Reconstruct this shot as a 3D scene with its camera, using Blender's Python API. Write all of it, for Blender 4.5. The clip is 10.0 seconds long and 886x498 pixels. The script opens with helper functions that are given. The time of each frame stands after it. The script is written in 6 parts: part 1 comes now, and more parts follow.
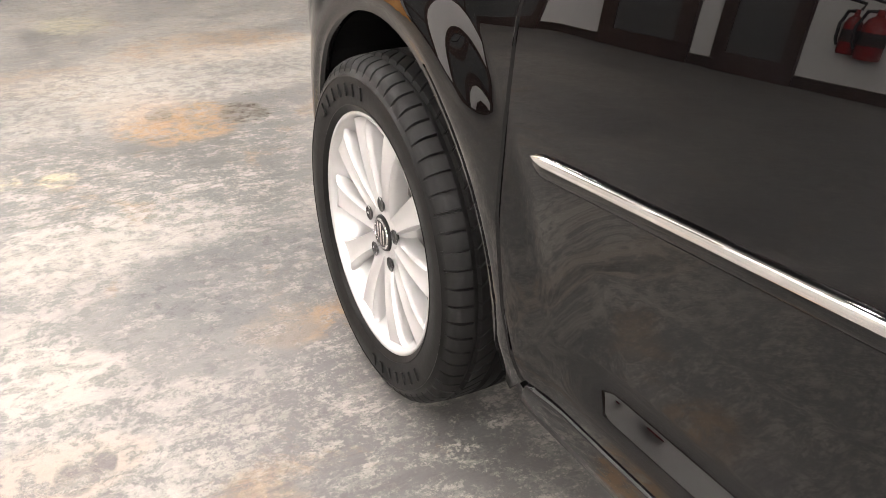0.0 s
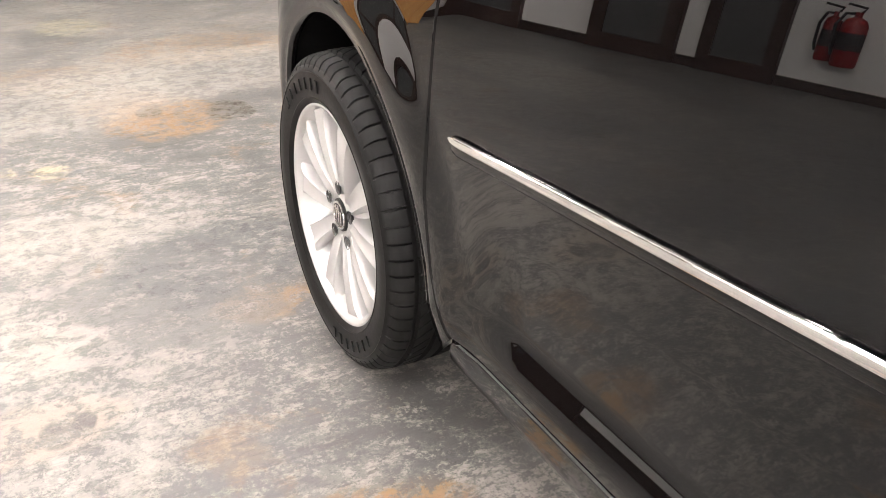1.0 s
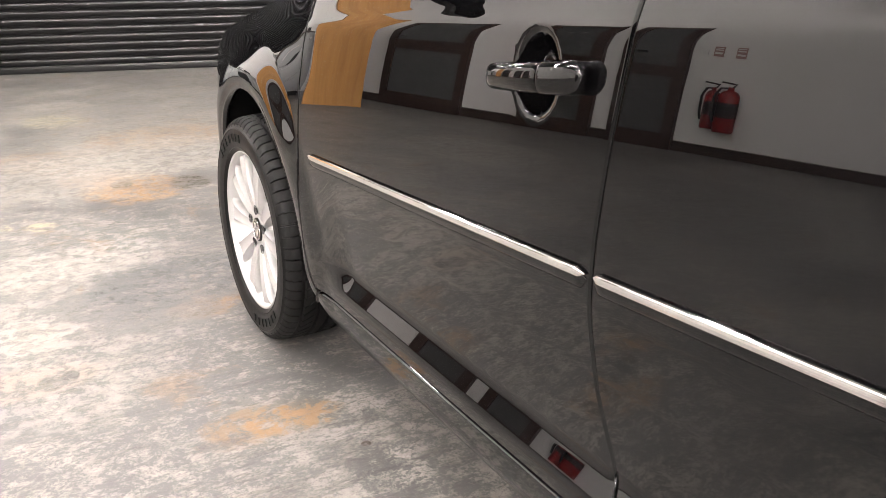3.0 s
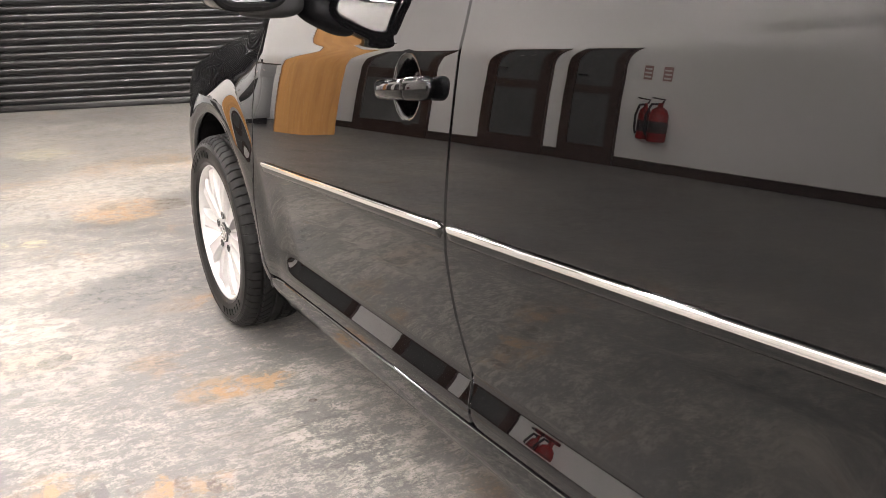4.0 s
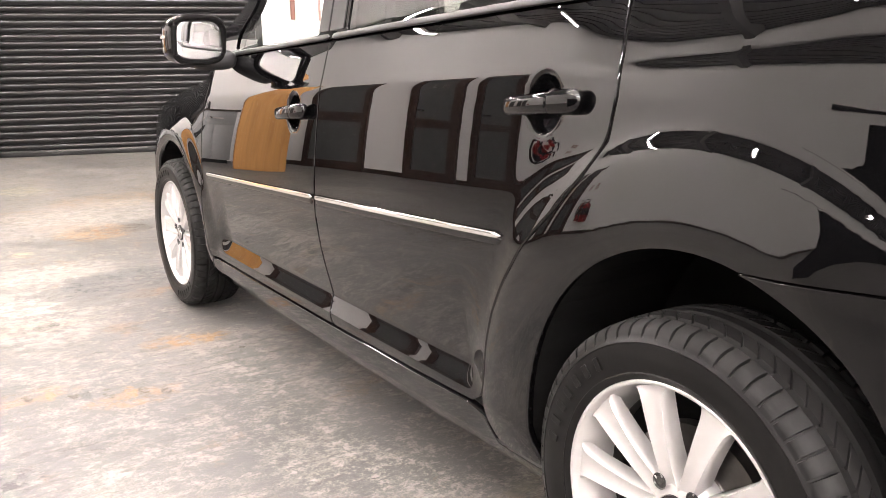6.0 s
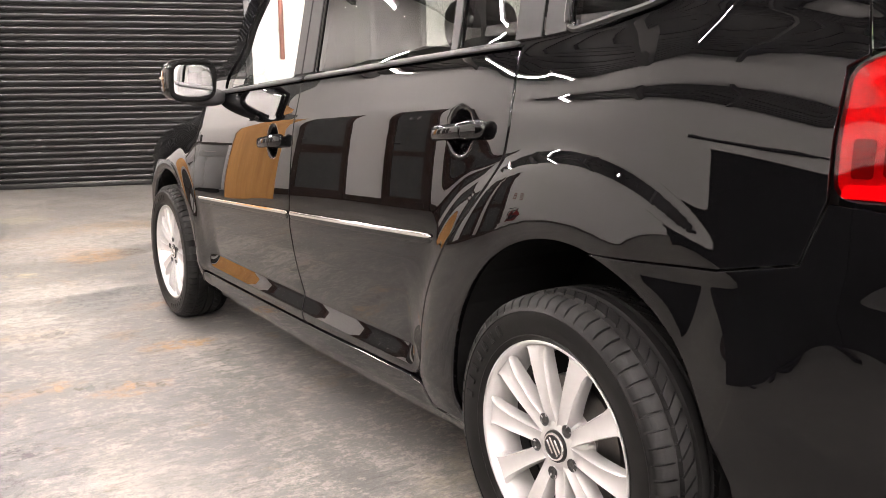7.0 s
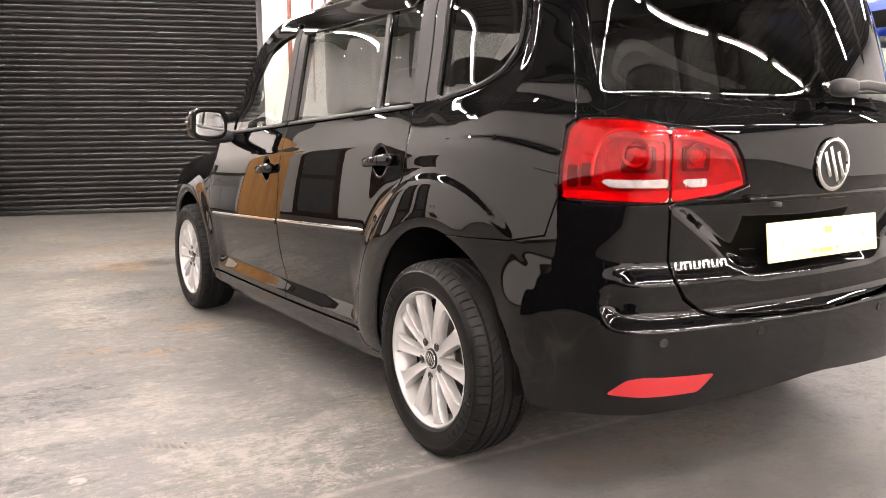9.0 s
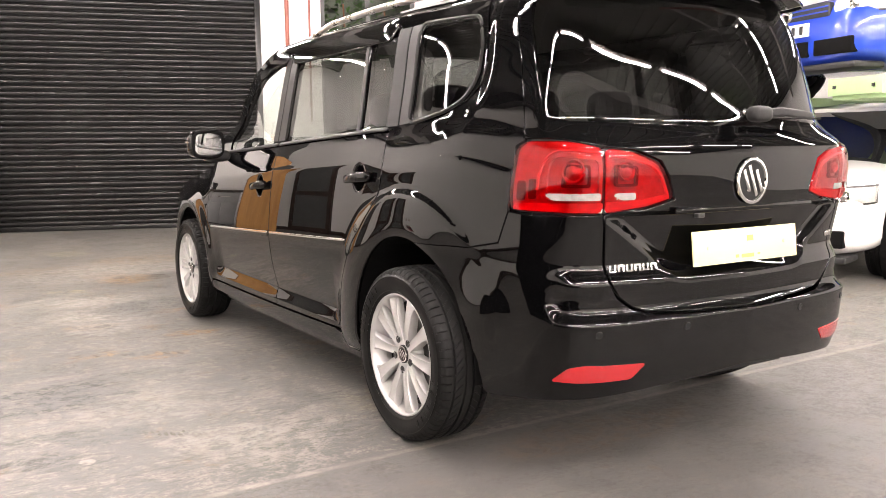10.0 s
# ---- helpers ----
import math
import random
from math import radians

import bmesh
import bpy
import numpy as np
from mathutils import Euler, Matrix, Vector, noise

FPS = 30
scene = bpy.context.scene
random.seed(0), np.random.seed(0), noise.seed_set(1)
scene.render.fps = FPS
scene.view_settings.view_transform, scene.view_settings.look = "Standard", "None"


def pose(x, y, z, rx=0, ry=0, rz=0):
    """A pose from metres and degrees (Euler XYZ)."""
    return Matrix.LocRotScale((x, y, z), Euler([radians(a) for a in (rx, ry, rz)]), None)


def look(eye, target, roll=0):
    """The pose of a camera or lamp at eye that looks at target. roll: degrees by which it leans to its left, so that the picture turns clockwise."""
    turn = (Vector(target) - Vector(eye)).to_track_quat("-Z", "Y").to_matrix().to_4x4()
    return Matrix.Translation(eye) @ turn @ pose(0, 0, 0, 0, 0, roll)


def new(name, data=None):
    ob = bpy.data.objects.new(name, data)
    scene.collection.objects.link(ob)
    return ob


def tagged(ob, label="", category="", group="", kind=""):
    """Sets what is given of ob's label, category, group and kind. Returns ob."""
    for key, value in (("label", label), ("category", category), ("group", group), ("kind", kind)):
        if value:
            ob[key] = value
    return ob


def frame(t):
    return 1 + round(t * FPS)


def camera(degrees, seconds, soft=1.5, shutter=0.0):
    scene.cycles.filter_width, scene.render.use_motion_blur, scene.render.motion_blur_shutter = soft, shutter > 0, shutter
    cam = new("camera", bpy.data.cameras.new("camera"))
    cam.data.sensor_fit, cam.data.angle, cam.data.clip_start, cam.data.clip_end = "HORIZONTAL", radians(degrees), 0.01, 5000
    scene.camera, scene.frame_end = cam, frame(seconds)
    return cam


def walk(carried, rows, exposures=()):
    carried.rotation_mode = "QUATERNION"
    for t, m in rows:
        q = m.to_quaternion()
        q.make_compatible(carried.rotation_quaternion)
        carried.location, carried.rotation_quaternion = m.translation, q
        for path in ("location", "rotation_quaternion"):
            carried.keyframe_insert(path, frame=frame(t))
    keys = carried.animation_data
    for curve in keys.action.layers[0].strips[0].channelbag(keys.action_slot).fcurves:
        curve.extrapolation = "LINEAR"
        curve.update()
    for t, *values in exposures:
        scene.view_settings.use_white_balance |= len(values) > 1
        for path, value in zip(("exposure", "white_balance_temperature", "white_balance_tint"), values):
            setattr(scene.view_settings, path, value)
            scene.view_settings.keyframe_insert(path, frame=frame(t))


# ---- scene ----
cam = camera(55.5, 10.0, soft=0.9)
PATH = [
    (0, (-1.366, 1.442, 0.946), (-0.542, 3.032, 0.055), -0.7),
    (0.5, (-1.352, 1.366, 0.960), (-0.529, 2.958, 0.071), -0.65),
    (1, (-1.351, 1.266, 0.970), (-0.528, 2.86, 0.086), -0.56),
    (1.5, (-1.381, 1.107, 0.999), (-0.544, 2.705, 0.133), -0.4),
    (2, (-1.41, 0.918, 1.017), (-0.542, 2.532, 0.215), -0.3),
    (3.5, (-1.518, 0.303, 1.027), (-0.57, 1.952, 0.409), -1.2),
    (4, (-1.558, 0.077, 1.039), (-0.591, 1.726, 0.449), -1.6),
    (4.5, (-1.606, -0.147, 1.022), (-0.617, 1.498, 0.46), -1.4),
    (5, (-1.652, -0.382, 1.026), (-0.632, 1.254, 0.493), -1.1),
    (6.5, (-1.868, -1.04, 1.032), (-0.797, 0.599, 0.622), -0.8),
    (7, (-1.927, -1.246, 1.033), (-0.844, 0.394, 0.664), -0.7),
    (7.5, (-2.005, -1.457, 1.011), (-0.905, 0.179, 0.672), -0.7),
    (8, (-2.062, -1.679, 1.009), (-0.95, -0.048, 0.687), -0.6),
    (8.5, (-2.109, -1.874, 1.029), (-0.996, -0.241, 0.72), -0.6),
    (9, (-2.234, -2.277, 1.057), (-1.173, -0.606, 0.771), -0.4),
    (9.5, (-2.286, -2.437, 1.053), (-1.223, -0.763, 0.792), -0.3),
    (10, (-2.323, -2.619, 1.064), (-1.26, -0.942, 0.821), -0.4),
]
EXPOSURES = [(0, 0.36, 6500, 10), (2, 0.42, 6500, 11), (3.5, 0.49, 6520, 11), (4, 0.53, 6540, 11), (4.5, 0.61, 6570, 12), (5, 0.82, 6600, 13), (6.5, 0.54, 6650, 14), (7.5, 0.29, 6730, 14), (8.5, 0.17, 6770, 14), (9, 0.02, 6800, 14), (10, -0.05, 6820, 14)]
walk(cam, [(t, look(eye, target, roll)) for t, eye, target, roll in PATH], EXPOSURES)

# ---- light: only the strip lights under the roof (built with the hall) and a little sky beyond ----
world = bpy.data.worlds.new("world")
scene.world = world
world.use_nodes = True
world.node_tree.nodes["Background"].inputs[0].default_value = (0.55, 0.58, 0.62, 1)
world.node_tree.nodes["Background"].inputs[1].default_value = 0.05

# ---- materials ----
def material(name, color, rough=0.5, metal=0.0, **kw):
    m = bpy.data.materials.new(name)
    m.use_nodes = True
    b = m.node_tree.nodes["Principled BSDF"]
    b.inputs["Base Color"].default_value = (*color, 1)
    b.inputs["Roughness"].default_value = rough
    b.inputs["Metallic"].default_value = metal
    for key, value in kw.items():
        b.inputs[key.replace("_", " ").title().replace("Ior", "IOR")].default_value = value
    return m


def node(m, kind, ins=(), **kw):
    n = m.node_tree.nodes.new(kind)
    for key, value in kw.items():
        if key == "blend":
            n.blend_type = value
        elif key == "operation":
            n.operation = value
        elif key == "data_type":
            n.data_type = value
    for key, value in dict(ins).items():
        if hasattr(value, "is_output"):
            m.node_tree.links.new(value, n.inputs[key])
        else:
            n.inputs[key].default_value = value
    return n


def shader(m):
    return m.node_tree.nodes["Principled BSDF"]


def link(m, a, b):
    m.node_tree.links.new(a, b)


def place(m, scale=(1, 1, 1)):
    """World-sized coordinates of the object."""
    c = node(m, "ShaderNodeTexCoord")
    return node(m, "ShaderNodeMapping", {"Vector": c.outputs["Object"], "Scale": scale}).outputs[0]


def noise_tex(m, vector, scale, detail=4.0, rough=0.55, distortion=0.0):
    return node(m, "ShaderNodeTexNoise", {"Vector": vector, "Scale": scale, "Detail": detail, "Roughness": rough, "Distortion": distortion}).outputs["Fac"]


def ramp(m, fac, lo, hi, a=0.0, b=1.0):
    return node(m, "ShaderNodeMapRange", {"Value": fac, "From Min": lo, "From Max": hi, "To Min": a, "To Max": b}).outputs[0]


def calc(m, operation, a, b=0.0):
    return node(m, "ShaderNodeMath", {0: a, 1: b}, operation=operation).outputs[0]


def mixed(m, fac, a, b, blend="MIX"):
    n = m.node_tree.nodes.new("ShaderNodeMix")
    n.data_type, n.blend_type = "RGBA", blend
    for k, v in ((0, fac), (6, a), (7, b)):
        if hasattr(v, "is_output"):
            m.node_tree.links.new(v, n.inputs[k])
        elif k:
            n.inputs[k].default_value = (*v, 1)
        else:
            n.inputs[k].default_value = v
    return n.outputs[2]


def bump(m, height, strength=0.3, distance=0.002):
    b = node(m, "ShaderNodeBump", {"Height": height, "Strength": strength, "Distance": distance})
    link(m, b.outputs[0], shader(m).inputs["Normal"])


def varied(name, color, other, scale, rough=0.5, rough_to=None, metal=0.0, grain=60.0, relief=0.15, **kw):
    """A surface with tone at two scales and fine relief."""
    m = material(name, color, rough, metal, **kw)
    v = place(m)
    big, fine = noise_tex(m, v, scale, 5), noise_tex(m, v, grain, 3)
    f = calc(m, "ADD", calc(m, "MULTIPLY", big, 0.7), calc(m, "MULTIPLY", fine, 0.3))
    link(m, mixed(m, ramp(m, f, 0.35, 0.65), color, other), shader(m).inputs["Base Color"])
    link(m, ramp(m, f, 0.3, 0.7, rough, rough if rough_to is None else rough_to), shader(m).inputs["Roughness"])
    if relief:
        bump(m, fine, relief, 0.001)
    return m


def clear(name, tint, ior=1.5, rough=0.0, gloss_gain=1.9):
    """A thin pane: tinted see-through with a gloss."""
    m = bpy.data.materials.new(name)
    m.use_nodes = True
    t = m.node_tree
    t.nodes.clear()
    out = node(m, "ShaderNodeOutputMaterial")
    see = node(m, "ShaderNodeBsdfTransparent", {"Color": (*tint, 1)})
    gloss = node(m, "ShaderNodeBsdfGlossy", {"Color": (1, 1, 1, 1), "Roughness": rough})
    mix = node(m, "ShaderNodeMixShader")
    edge = node(m, "ShaderNodeLayerWeight", {"Blend": 0.5}).outputs["Facing"]
    base = ((ior - 1) / (ior + 1)) ** 2
    link(m, ramp(m, calc(m, "POWER", edge, 5.0), 0, 1, base * gloss_gain, 1.0), mix.inputs[0])
    link(m, see.outputs[0], mix.inputs[1])
    link(m, gloss.outputs[0], mix.inputs[2])
    link(m, mix.outputs[0], out.inputs[0])
    return m


paint = material("black_paint", (0.0016, 0.0016, 0.0018), 0.4, 0.0, coat_weight=1.0, coat_roughness=0.008, coat_ior=1.46)
shader(paint).inputs["Specular IOR Level"].default_value = 0.0
paint_dust = noise_tex(paint, place(paint), 9.0, 6, 0.7)
link(paint, ramp(paint, paint_dust, 0.5, 0.85, 0.006, 0.03), shader(paint).inputs["Coat Roughness"])
satin = varied("satin_black_trim", (0.012, 0.012, 0.012), (0.016, 0.016, 0.016), 6, 0.38, 0.48)
shader(satin).inputs["Specular IOR Level"].default_value = 0.2
plastic = varied("black_plastic", (0.010, 0.010, 0.011), (0.016, 0.016, 0.016), 8, 0.5, 0.65, grain=300)
liner = varied("arch_liner", (0.004, 0.004, 0.004), (0.006, 0.006, 0.006), 8, 0.85, 0.95)
shader(liner).inputs["Specular IOR Level"].default_value = 0.08
rubber = varied("tyre_rubber", (0.004, 0.004, 0.004), (0.008, 0.0078, 0.0075), 5, 0.32, 0.5, grain=120)
shader(rubber).inputs["Specular IOR Level"].default_value = 0.12
tread = varied("tyre_tread", (0.005, 0.005, 0.005), (0.009, 0.0088, 0.0085), 7, 0.6, 0.75, grain=90, relief=0.3)
shader(tread).inputs["Specular IOR Level"].default_value = 0.2
chrome = material("chrome", (0.86, 0.85, 0.83), 0.07, 1.0)
brushed = varied("satin_aluminium", (0.62, 0.60, 0.57), (0.68, 0.66, 0.63), 10, 0.25, 0.32, 1.0, grain=200, relief=0.03)
alloy = varied("silver_wheel_paint", (0.45, 0.445, 0.436), (0.49, 0.484, 0.474), 6, 0.32, 0.36, 0.35, grain=60, relief=0.0, coat_weight=0.4)
# silver barrel made near black: the shade behind the spokes is in its colour
barrel_mat = varied("dusty_wheel_barrel", (0.03, 0.029, 0.028), (0.05, 0.048, 0.046), 12, 0.5, 0.6, 0.3)
steel = varied("brake_steel", (0.10, 0.095, 0.09), (0.16, 0.15, 0.14), 20, 0.35, 0.5, 0.9)
glass_clear = clear("window_glass", (0.78, 0.82, 0.79))
glass_tint = clear("privacy_glass", (0.24, 0.25, 0.235), 1.55, gloss_gain=1.6)
glass_rear = clear("rear_glass", (0.11, 0.112, 0.11), 1.5, gloss_gain=1.3)
pane_glass = clear("dull_pane", (0.80, 0.83, 0.78), 1.45, 0.0, 0.08)
deflector_mat = clear("smoked_acrylic", (0.06, 0.06, 0.06), 1.5)
mirror_mat = material("mirror_glass", (0.9, 0.9, 0.9), 0.01, 1.0)
red_lens = clear("red_lens", (0.86, 0.034, 0.050), 1.45, gloss_gain=1.1)
lamp_back = varied("lamp_reflector", (0.46, 0.45, 0.44), (0.30, 0.29, 0.28), 30, 0.26, 0.36, 0.35, grain=180, relief=0.5)
lamp_dark = material("lamp_dark", (0.06, 0.05, 0.05), 0.3)
lamp_white = varied("reversing_lens", (0.36, 0.335, 0.32), (0.24, 0.22, 0.21), 40, 0.12, 0.2, grain=200, relief=0.2, coat_weight=1.0)
lamp_band = varied("lamp_band", (0.62, 0.60, 0.58), (0.50, 0.48, 0.47), 25, 0.3, 0.4, grain=150, relief=0.1)
red_solid = material("red_reflector", (0.36, 0.008, 0.012), 0.2, coat_weight=1.0)
yellow_plate = material("yellow_plate", (0.83, 0.75, 0.39), 0.3)
plate_mark = material("plate_mark", (0.62, 0.50, 0.12), 0.4)
fabric = varied("seat_cloth", (0.028, 0.028, 0.03), (0.05, 0.05, 0.052), 14, 0.8, 0.9, grain=400, relief=0.4)
trim_grey = varied("cabin_trim", (0.20, 0.19, 0.18), (0.25, 0.24, 0.22), 9, 0.6, 0.7)
cabin_dark = varied("dashboard", (0.018, 0.018, 0.019), (0.03, 0.03, 0.03), 10, 0.6, 0.7)
indicator_mat = material("indicator_lens", (0.4, 0.36, 0.30), 0.12, coat_weight=1.0)

white_wall = varied("white_wall_paint", (0.88, 0.87, 0.85), (0.83, 0.82, 0.79), 0.9, 0.55, 0.75, grain=35, relief=0.2)
skirting_mat = varied("dark_skirting", (0.030, 0.016, 0.011), (0.05, 0.028, 0.018), 5, 0.4, 0.55)
dark_wood = varied("dark_wood_frame", (0.032, 0.014, 0.009), (0.055, 0.026, 0.017), 4, 0.35, 0.5)
door_grey = varied("door_panel", (0.075, 0.078, 0.075), (0.10, 0.10, 0.098), 3, 0.3, 0.45)
ceiling_mat = varied("roof_sheet", (0.09, 0.086, 0.082), (0.125, 0.12, 0.115), 1.2, 0.6, 0.7)
shutter_mat = varied("shutter_slat", (0.0030, 0.0030, 0.0033), (0.0050, 0.0050, 0.0051), 1.4, 0.27, 0.36, 0.0, grain=20, relief=0.04)
shader(shutter_mat).inputs["Specular IOR Level"].default_value = 0.33
cabinet_mat = varied("cabinet_grey", (0.42, 0.43, 0.43), (0.36, 0.37, 0.37), 3, 0.45, 0.55)
cabinet_top = varied("worktop_dark", (0.06, 0.05, 0.045), (0.10, 0.085, 0.07), 6, 0.4, 0.5)
red_paint = varied("red_enamel", (0.30, 0.010, 0.010), (0.22, 0.008, 0.008), 9, 0.25, 0.35)
black_part = varied("black_fitting", (0.015, 0.015, 0.015), (0.024, 0.024, 0.024), 9, 0.4, 0.5)
sign_red = varied("red_sign", (0.42, 0.20, 0.18), (0.5, 0.3, 0.28), 20, 0.4)
sign_white = material("white_sign", (0.8, 0.8, 0.78), 0.4)
pipe_mat = varied("red_brown_pipe", (0.22, 0.055, 0.035), (0.30, 0.09, 0.06), 8, 0.45, 0.55)
lift_green = varied("lift_green_paint", (0.42, 0.58, 0.30), (0.34, 0.48, 0.25), 3, 0.4, 0.5)
blue_paint = varied("blue_car_paint", (0.008, 0.045, 0.42), (0.010, 0.05, 0.45), 2, 0.3, 0.34, relief=0.0, coat_weight=1.0, coat_roughness=0.03)
white_paint = varied("white_car_paint", (0.80, 0.79, 0.77), (0.78, 0.77, 0.75), 2, 0.3, 0.34, relief=0.0, coat_weight=1.0, coat_roughness=0.03)
car_glass = material("dark_car_glass", (0.01, 0.011, 0.012), 0.03, coat_weight=0.6)
head_lens = varied("headlamp_glass", (0.75, 0.74, 0.70), (0.45, 0.44, 0.42), 18, 0.08, 0.15, 0.4, relief=0.0, coat_weight=1.0)
leaf_mat = varied("plant_leaf", (0.05, 0.11, 0.03), (0.09, 0.17, 0.05), 12, 0.5, 0.6)
tube_mat = material("fluorescent_tube", (1, 1, 1), 0.5, emission_strength=290.0)
shader(tube_mat).inputs["Emission Color"].default_value = (1, 0.925, 0.895, 1)
fitting_mat = varied("light_fitting", (0.72, 0.71, 0.69), (0.62, 0.61, 0.59), 4, 0.4, 0.5)

# sheet of wood with upright grain
wood = material("wood_sheet", (0.45, 0.22, 0.06), 0.45)
_v = place(wood, (1, 9, 0.5))
_g = noise_tex(wood, _v, 2.2, 6, 0.6, 0.6)
link(wood, mixed(wood, ramp(wood, _g, 0.3, 0.7), (0.50, 0.25, 0.07), (0.36, 0.16, 0.04)), shader(wood).inputs["Base Color"])

# the floor: worn grey paint over pale concrete, rust and oil marks
concrete = material("worn_floor", (0.146, 0.141, 0.132), 0.5)


def build_floor(m):
    c = node(m, "ShaderNodeTexCoord")
    v = c.outputs["Object"]
    soft = noise_tex(m, v, 0.55, 3, 0.5)
    broad = noise_tex(m, v, 1.7, 5, 0.6, 0.4)
    patch = noise_tex(m, v, 11.0, 8, 0.72, 0.3)
    flake = noise_tex(m, v, 120.0, 6, 0.74, 0.2)
    grit = noise_tex(m, v, 130.0, 3, 0.7)
    speck = noise_tex(m, v, 46.0, 9, 0.80, 0.15)
    # worn spots: broad wear decides how much of the flaking shows
    wear = calc(m, "ADD", calc(m, "MULTIPLY", calc(m, "SUBTRACT", broad, 0.5), 0.30), calc(m, "MULTIPLY", calc(m, "SUBTRACT", patch, 0.5), 0.60))
    worn = ramp(m, calc(m, "ADD", wear, calc(m, "ADD", calc(m, "MULTIPLY", speck, 0.75), calc(m, "MULTIPLY", flake, 0.45))), 0.575, 0.645)
    grey = mixed(m, ramp(m, soft, 0.35, 0.65), (0.079, 0.077, 0.073), (0.108, 0.1025, 0.095))
    pale = mixed(m, ramp(m, patch, 0.35, 0.65), (0.206, 0.190, 0.168), (0.312, 0.290, 0.257))
    col = mixed(m, calc(m, "MULTIPLY", worn, 0.9), grey, pale)
    scrub = ramp(m, broad, 0.50, 0.68)
    col = mixed(m, calc(m, "MULTIPLY", scrub, 0.18), col, (0.230, 0.219, 0.204))
    # scuffs drawn out across the hall
    drawn = node(m, "ShaderNodeMapping", {"Vector": v, "Rotation": (0, 0, 0.3), "Scale": (6.0, 24.0, 1.0)}).outputs[0]
    scuff = calc(m, "MULTIPLY", ramp(m, noise_tex(m, drawn, 1.0, 9, 0.72, 0.2), 0.54, 0.63), 0.55)
    col = mixed(m, scuff, col, (0.068, 0.063, 0.058))
    short = node(m, "ShaderNodeMapping", {"Vector": v, "Location": (3, 9, 0), "Rotation": (0, 0, -0.25), "Scale": (11.0, 58.0, 1.0)}).outputs[0]
    nick = calc(m, "MULTIPLY", ramp(m, noise_tex(m, short, 1.0, 7, 0.75, 0.3), 0.57, 0.63), calc(m, "MULTIPLY", ramp(m, broad, 0.38, 0.55), 0.6))
    col = mixed(m, nick, col, (0.052, 0.047, 0.042))
    # rust coloured flecks scattered about
    rust = calc(m, "MULTIPLY", ramp(m, noise_tex(m, node(m, "ShaderNodeMapping", {"Vector": v, "Location": (7, 3, 0)}).outputs[0], 3.2, 6, 0.7, 0.6), 0.59, 0.67), 0.5)
    col = mixed(m, rust, col, (0.205, 0.122, 0.054))
    # the bay behind the joint is smoother and darker
    sep = node(m, "ShaderNodeSeparateXYZ", {0: v})
    bay = ramp(m, calc(m, "ADD", sep.outputs["Y"], calc(m, "MULTIPLY", calc(m, "SUBTRACT", patch, 0.5), 0.03)), -0.145, -0.159)
    col = mixed(m, calc(m, "MULTIPLY", bay, 0.3), col, (0.105, 0.100, 0.095))
    oil = calc(m, "MULTIPLY", ramp(m, noise_tex(m, v, 4.5, 9, 0.75, 0.2), 0.50, 0.60), calc(m, "MULTIPLY", bay, 0.5))
    col = mixed(m, oil, col, (0.045, 0.042, 0.040))
    line = calc(m, "SUBTRACT", 1.0, ramp(m, calc(m, "ABSOLUTE", calc(m, "ADD", sep.outputs["Y"], 0.138)), 0.008, 0.022))
    col = mixed(m, ramp(m, grit, 0.35, 0.7, 0.0, 0.25), col, (0.048, 0.048, 0.048))
    # fine dark pits and dirt in the worn skin
    pits = calc(m, "MULTIPLY", ramp(m, noise_tex(m, v, 70.0, 5, 0.8, 0.4), 0.56, 0.64), 0.55)
    col = mixed(m, pits, col, (0.050, 0.047, 0.043))
    dirt = calc(m, "MULTIPLY", ramp(m, noise_tex(m, v, 6.5, 7, 0.7, 0.5), 0.50, 0.66), 0.35)
    col = mixed(m, dirt, col, (0.070, 0.064, 0.057))
    # crisp scraps of the grey film left on the worn skin, and pale chips in it
    film = noise_tex(m, node(m, "ShaderNodeMapping", {"Vector": v, "Location": (2, 5, 0), "Scale": (0.8, 1.25, 1.0)}).outputs[0], 30.0, 9, 0.78, 0.12)
    left = calc(m, "ADD", calc(m, "ADD", film, calc(m, "MULTIPLY", bay, 0.02)), calc(m, "MULTIPLY", calc(m, "SUBTRACT", noise_tex(m, v, 2.6, 4, 0.6, 0.6), 0.5), 0.55))
    col = mixed(m, calc(m, "MULTIPLY", ramp(m, left, 0.515, 0.560), 0.58), col, (0.080, 0.080, 0.077))
    chips = calc(m, "MULTIPLY", ramp(m, calc(m, "SUBTRACT", 1.0, left), 0.59, 0.64), calc(m, "SUBTRACT", 1.0, bay))
    col = mixed(m, calc(m, "MULTIPLY", chips, 0.5), col, (0.262, 0.245, 0.219))
    drag = node(m, "ShaderNodeMapping", {"Vector": v, "Location": (1, 4, 0), "Rotation": (0, 0, 0.45), "Scale": (5.0, 26.0, 1.0)}).outputs[0]
    smear = calc(m, "MULTIPLY", ramp(m, noise_tex(m, drag, 1.0, 6, 0.68, 0.3), 0.555, 0.60), ramp(m, noise_tex(m, v, 1.3, 3, 0.5), 0.42, 0.6, 0.05, 0.38))
    col = mixed(m, smear, col, (0.046, 0.043, 0.040))
    # single marks: centre, half sizes, colour, strength
    chip = noise_tex(m, v, 17.0, 8, 0.75, 0.3)
    wob = node(m, "ShaderNodeTexNoise", {"Vector": v, "Scale": 9.0, "Detail": 7.0, "Roughness": 0.75})
    shift = node(m, "ShaderNodeVectorMath", {0: wob.outputs["Color"], 1: (0.5, 0.5, 0.5)}, operation="SUBTRACT").outputs[0]
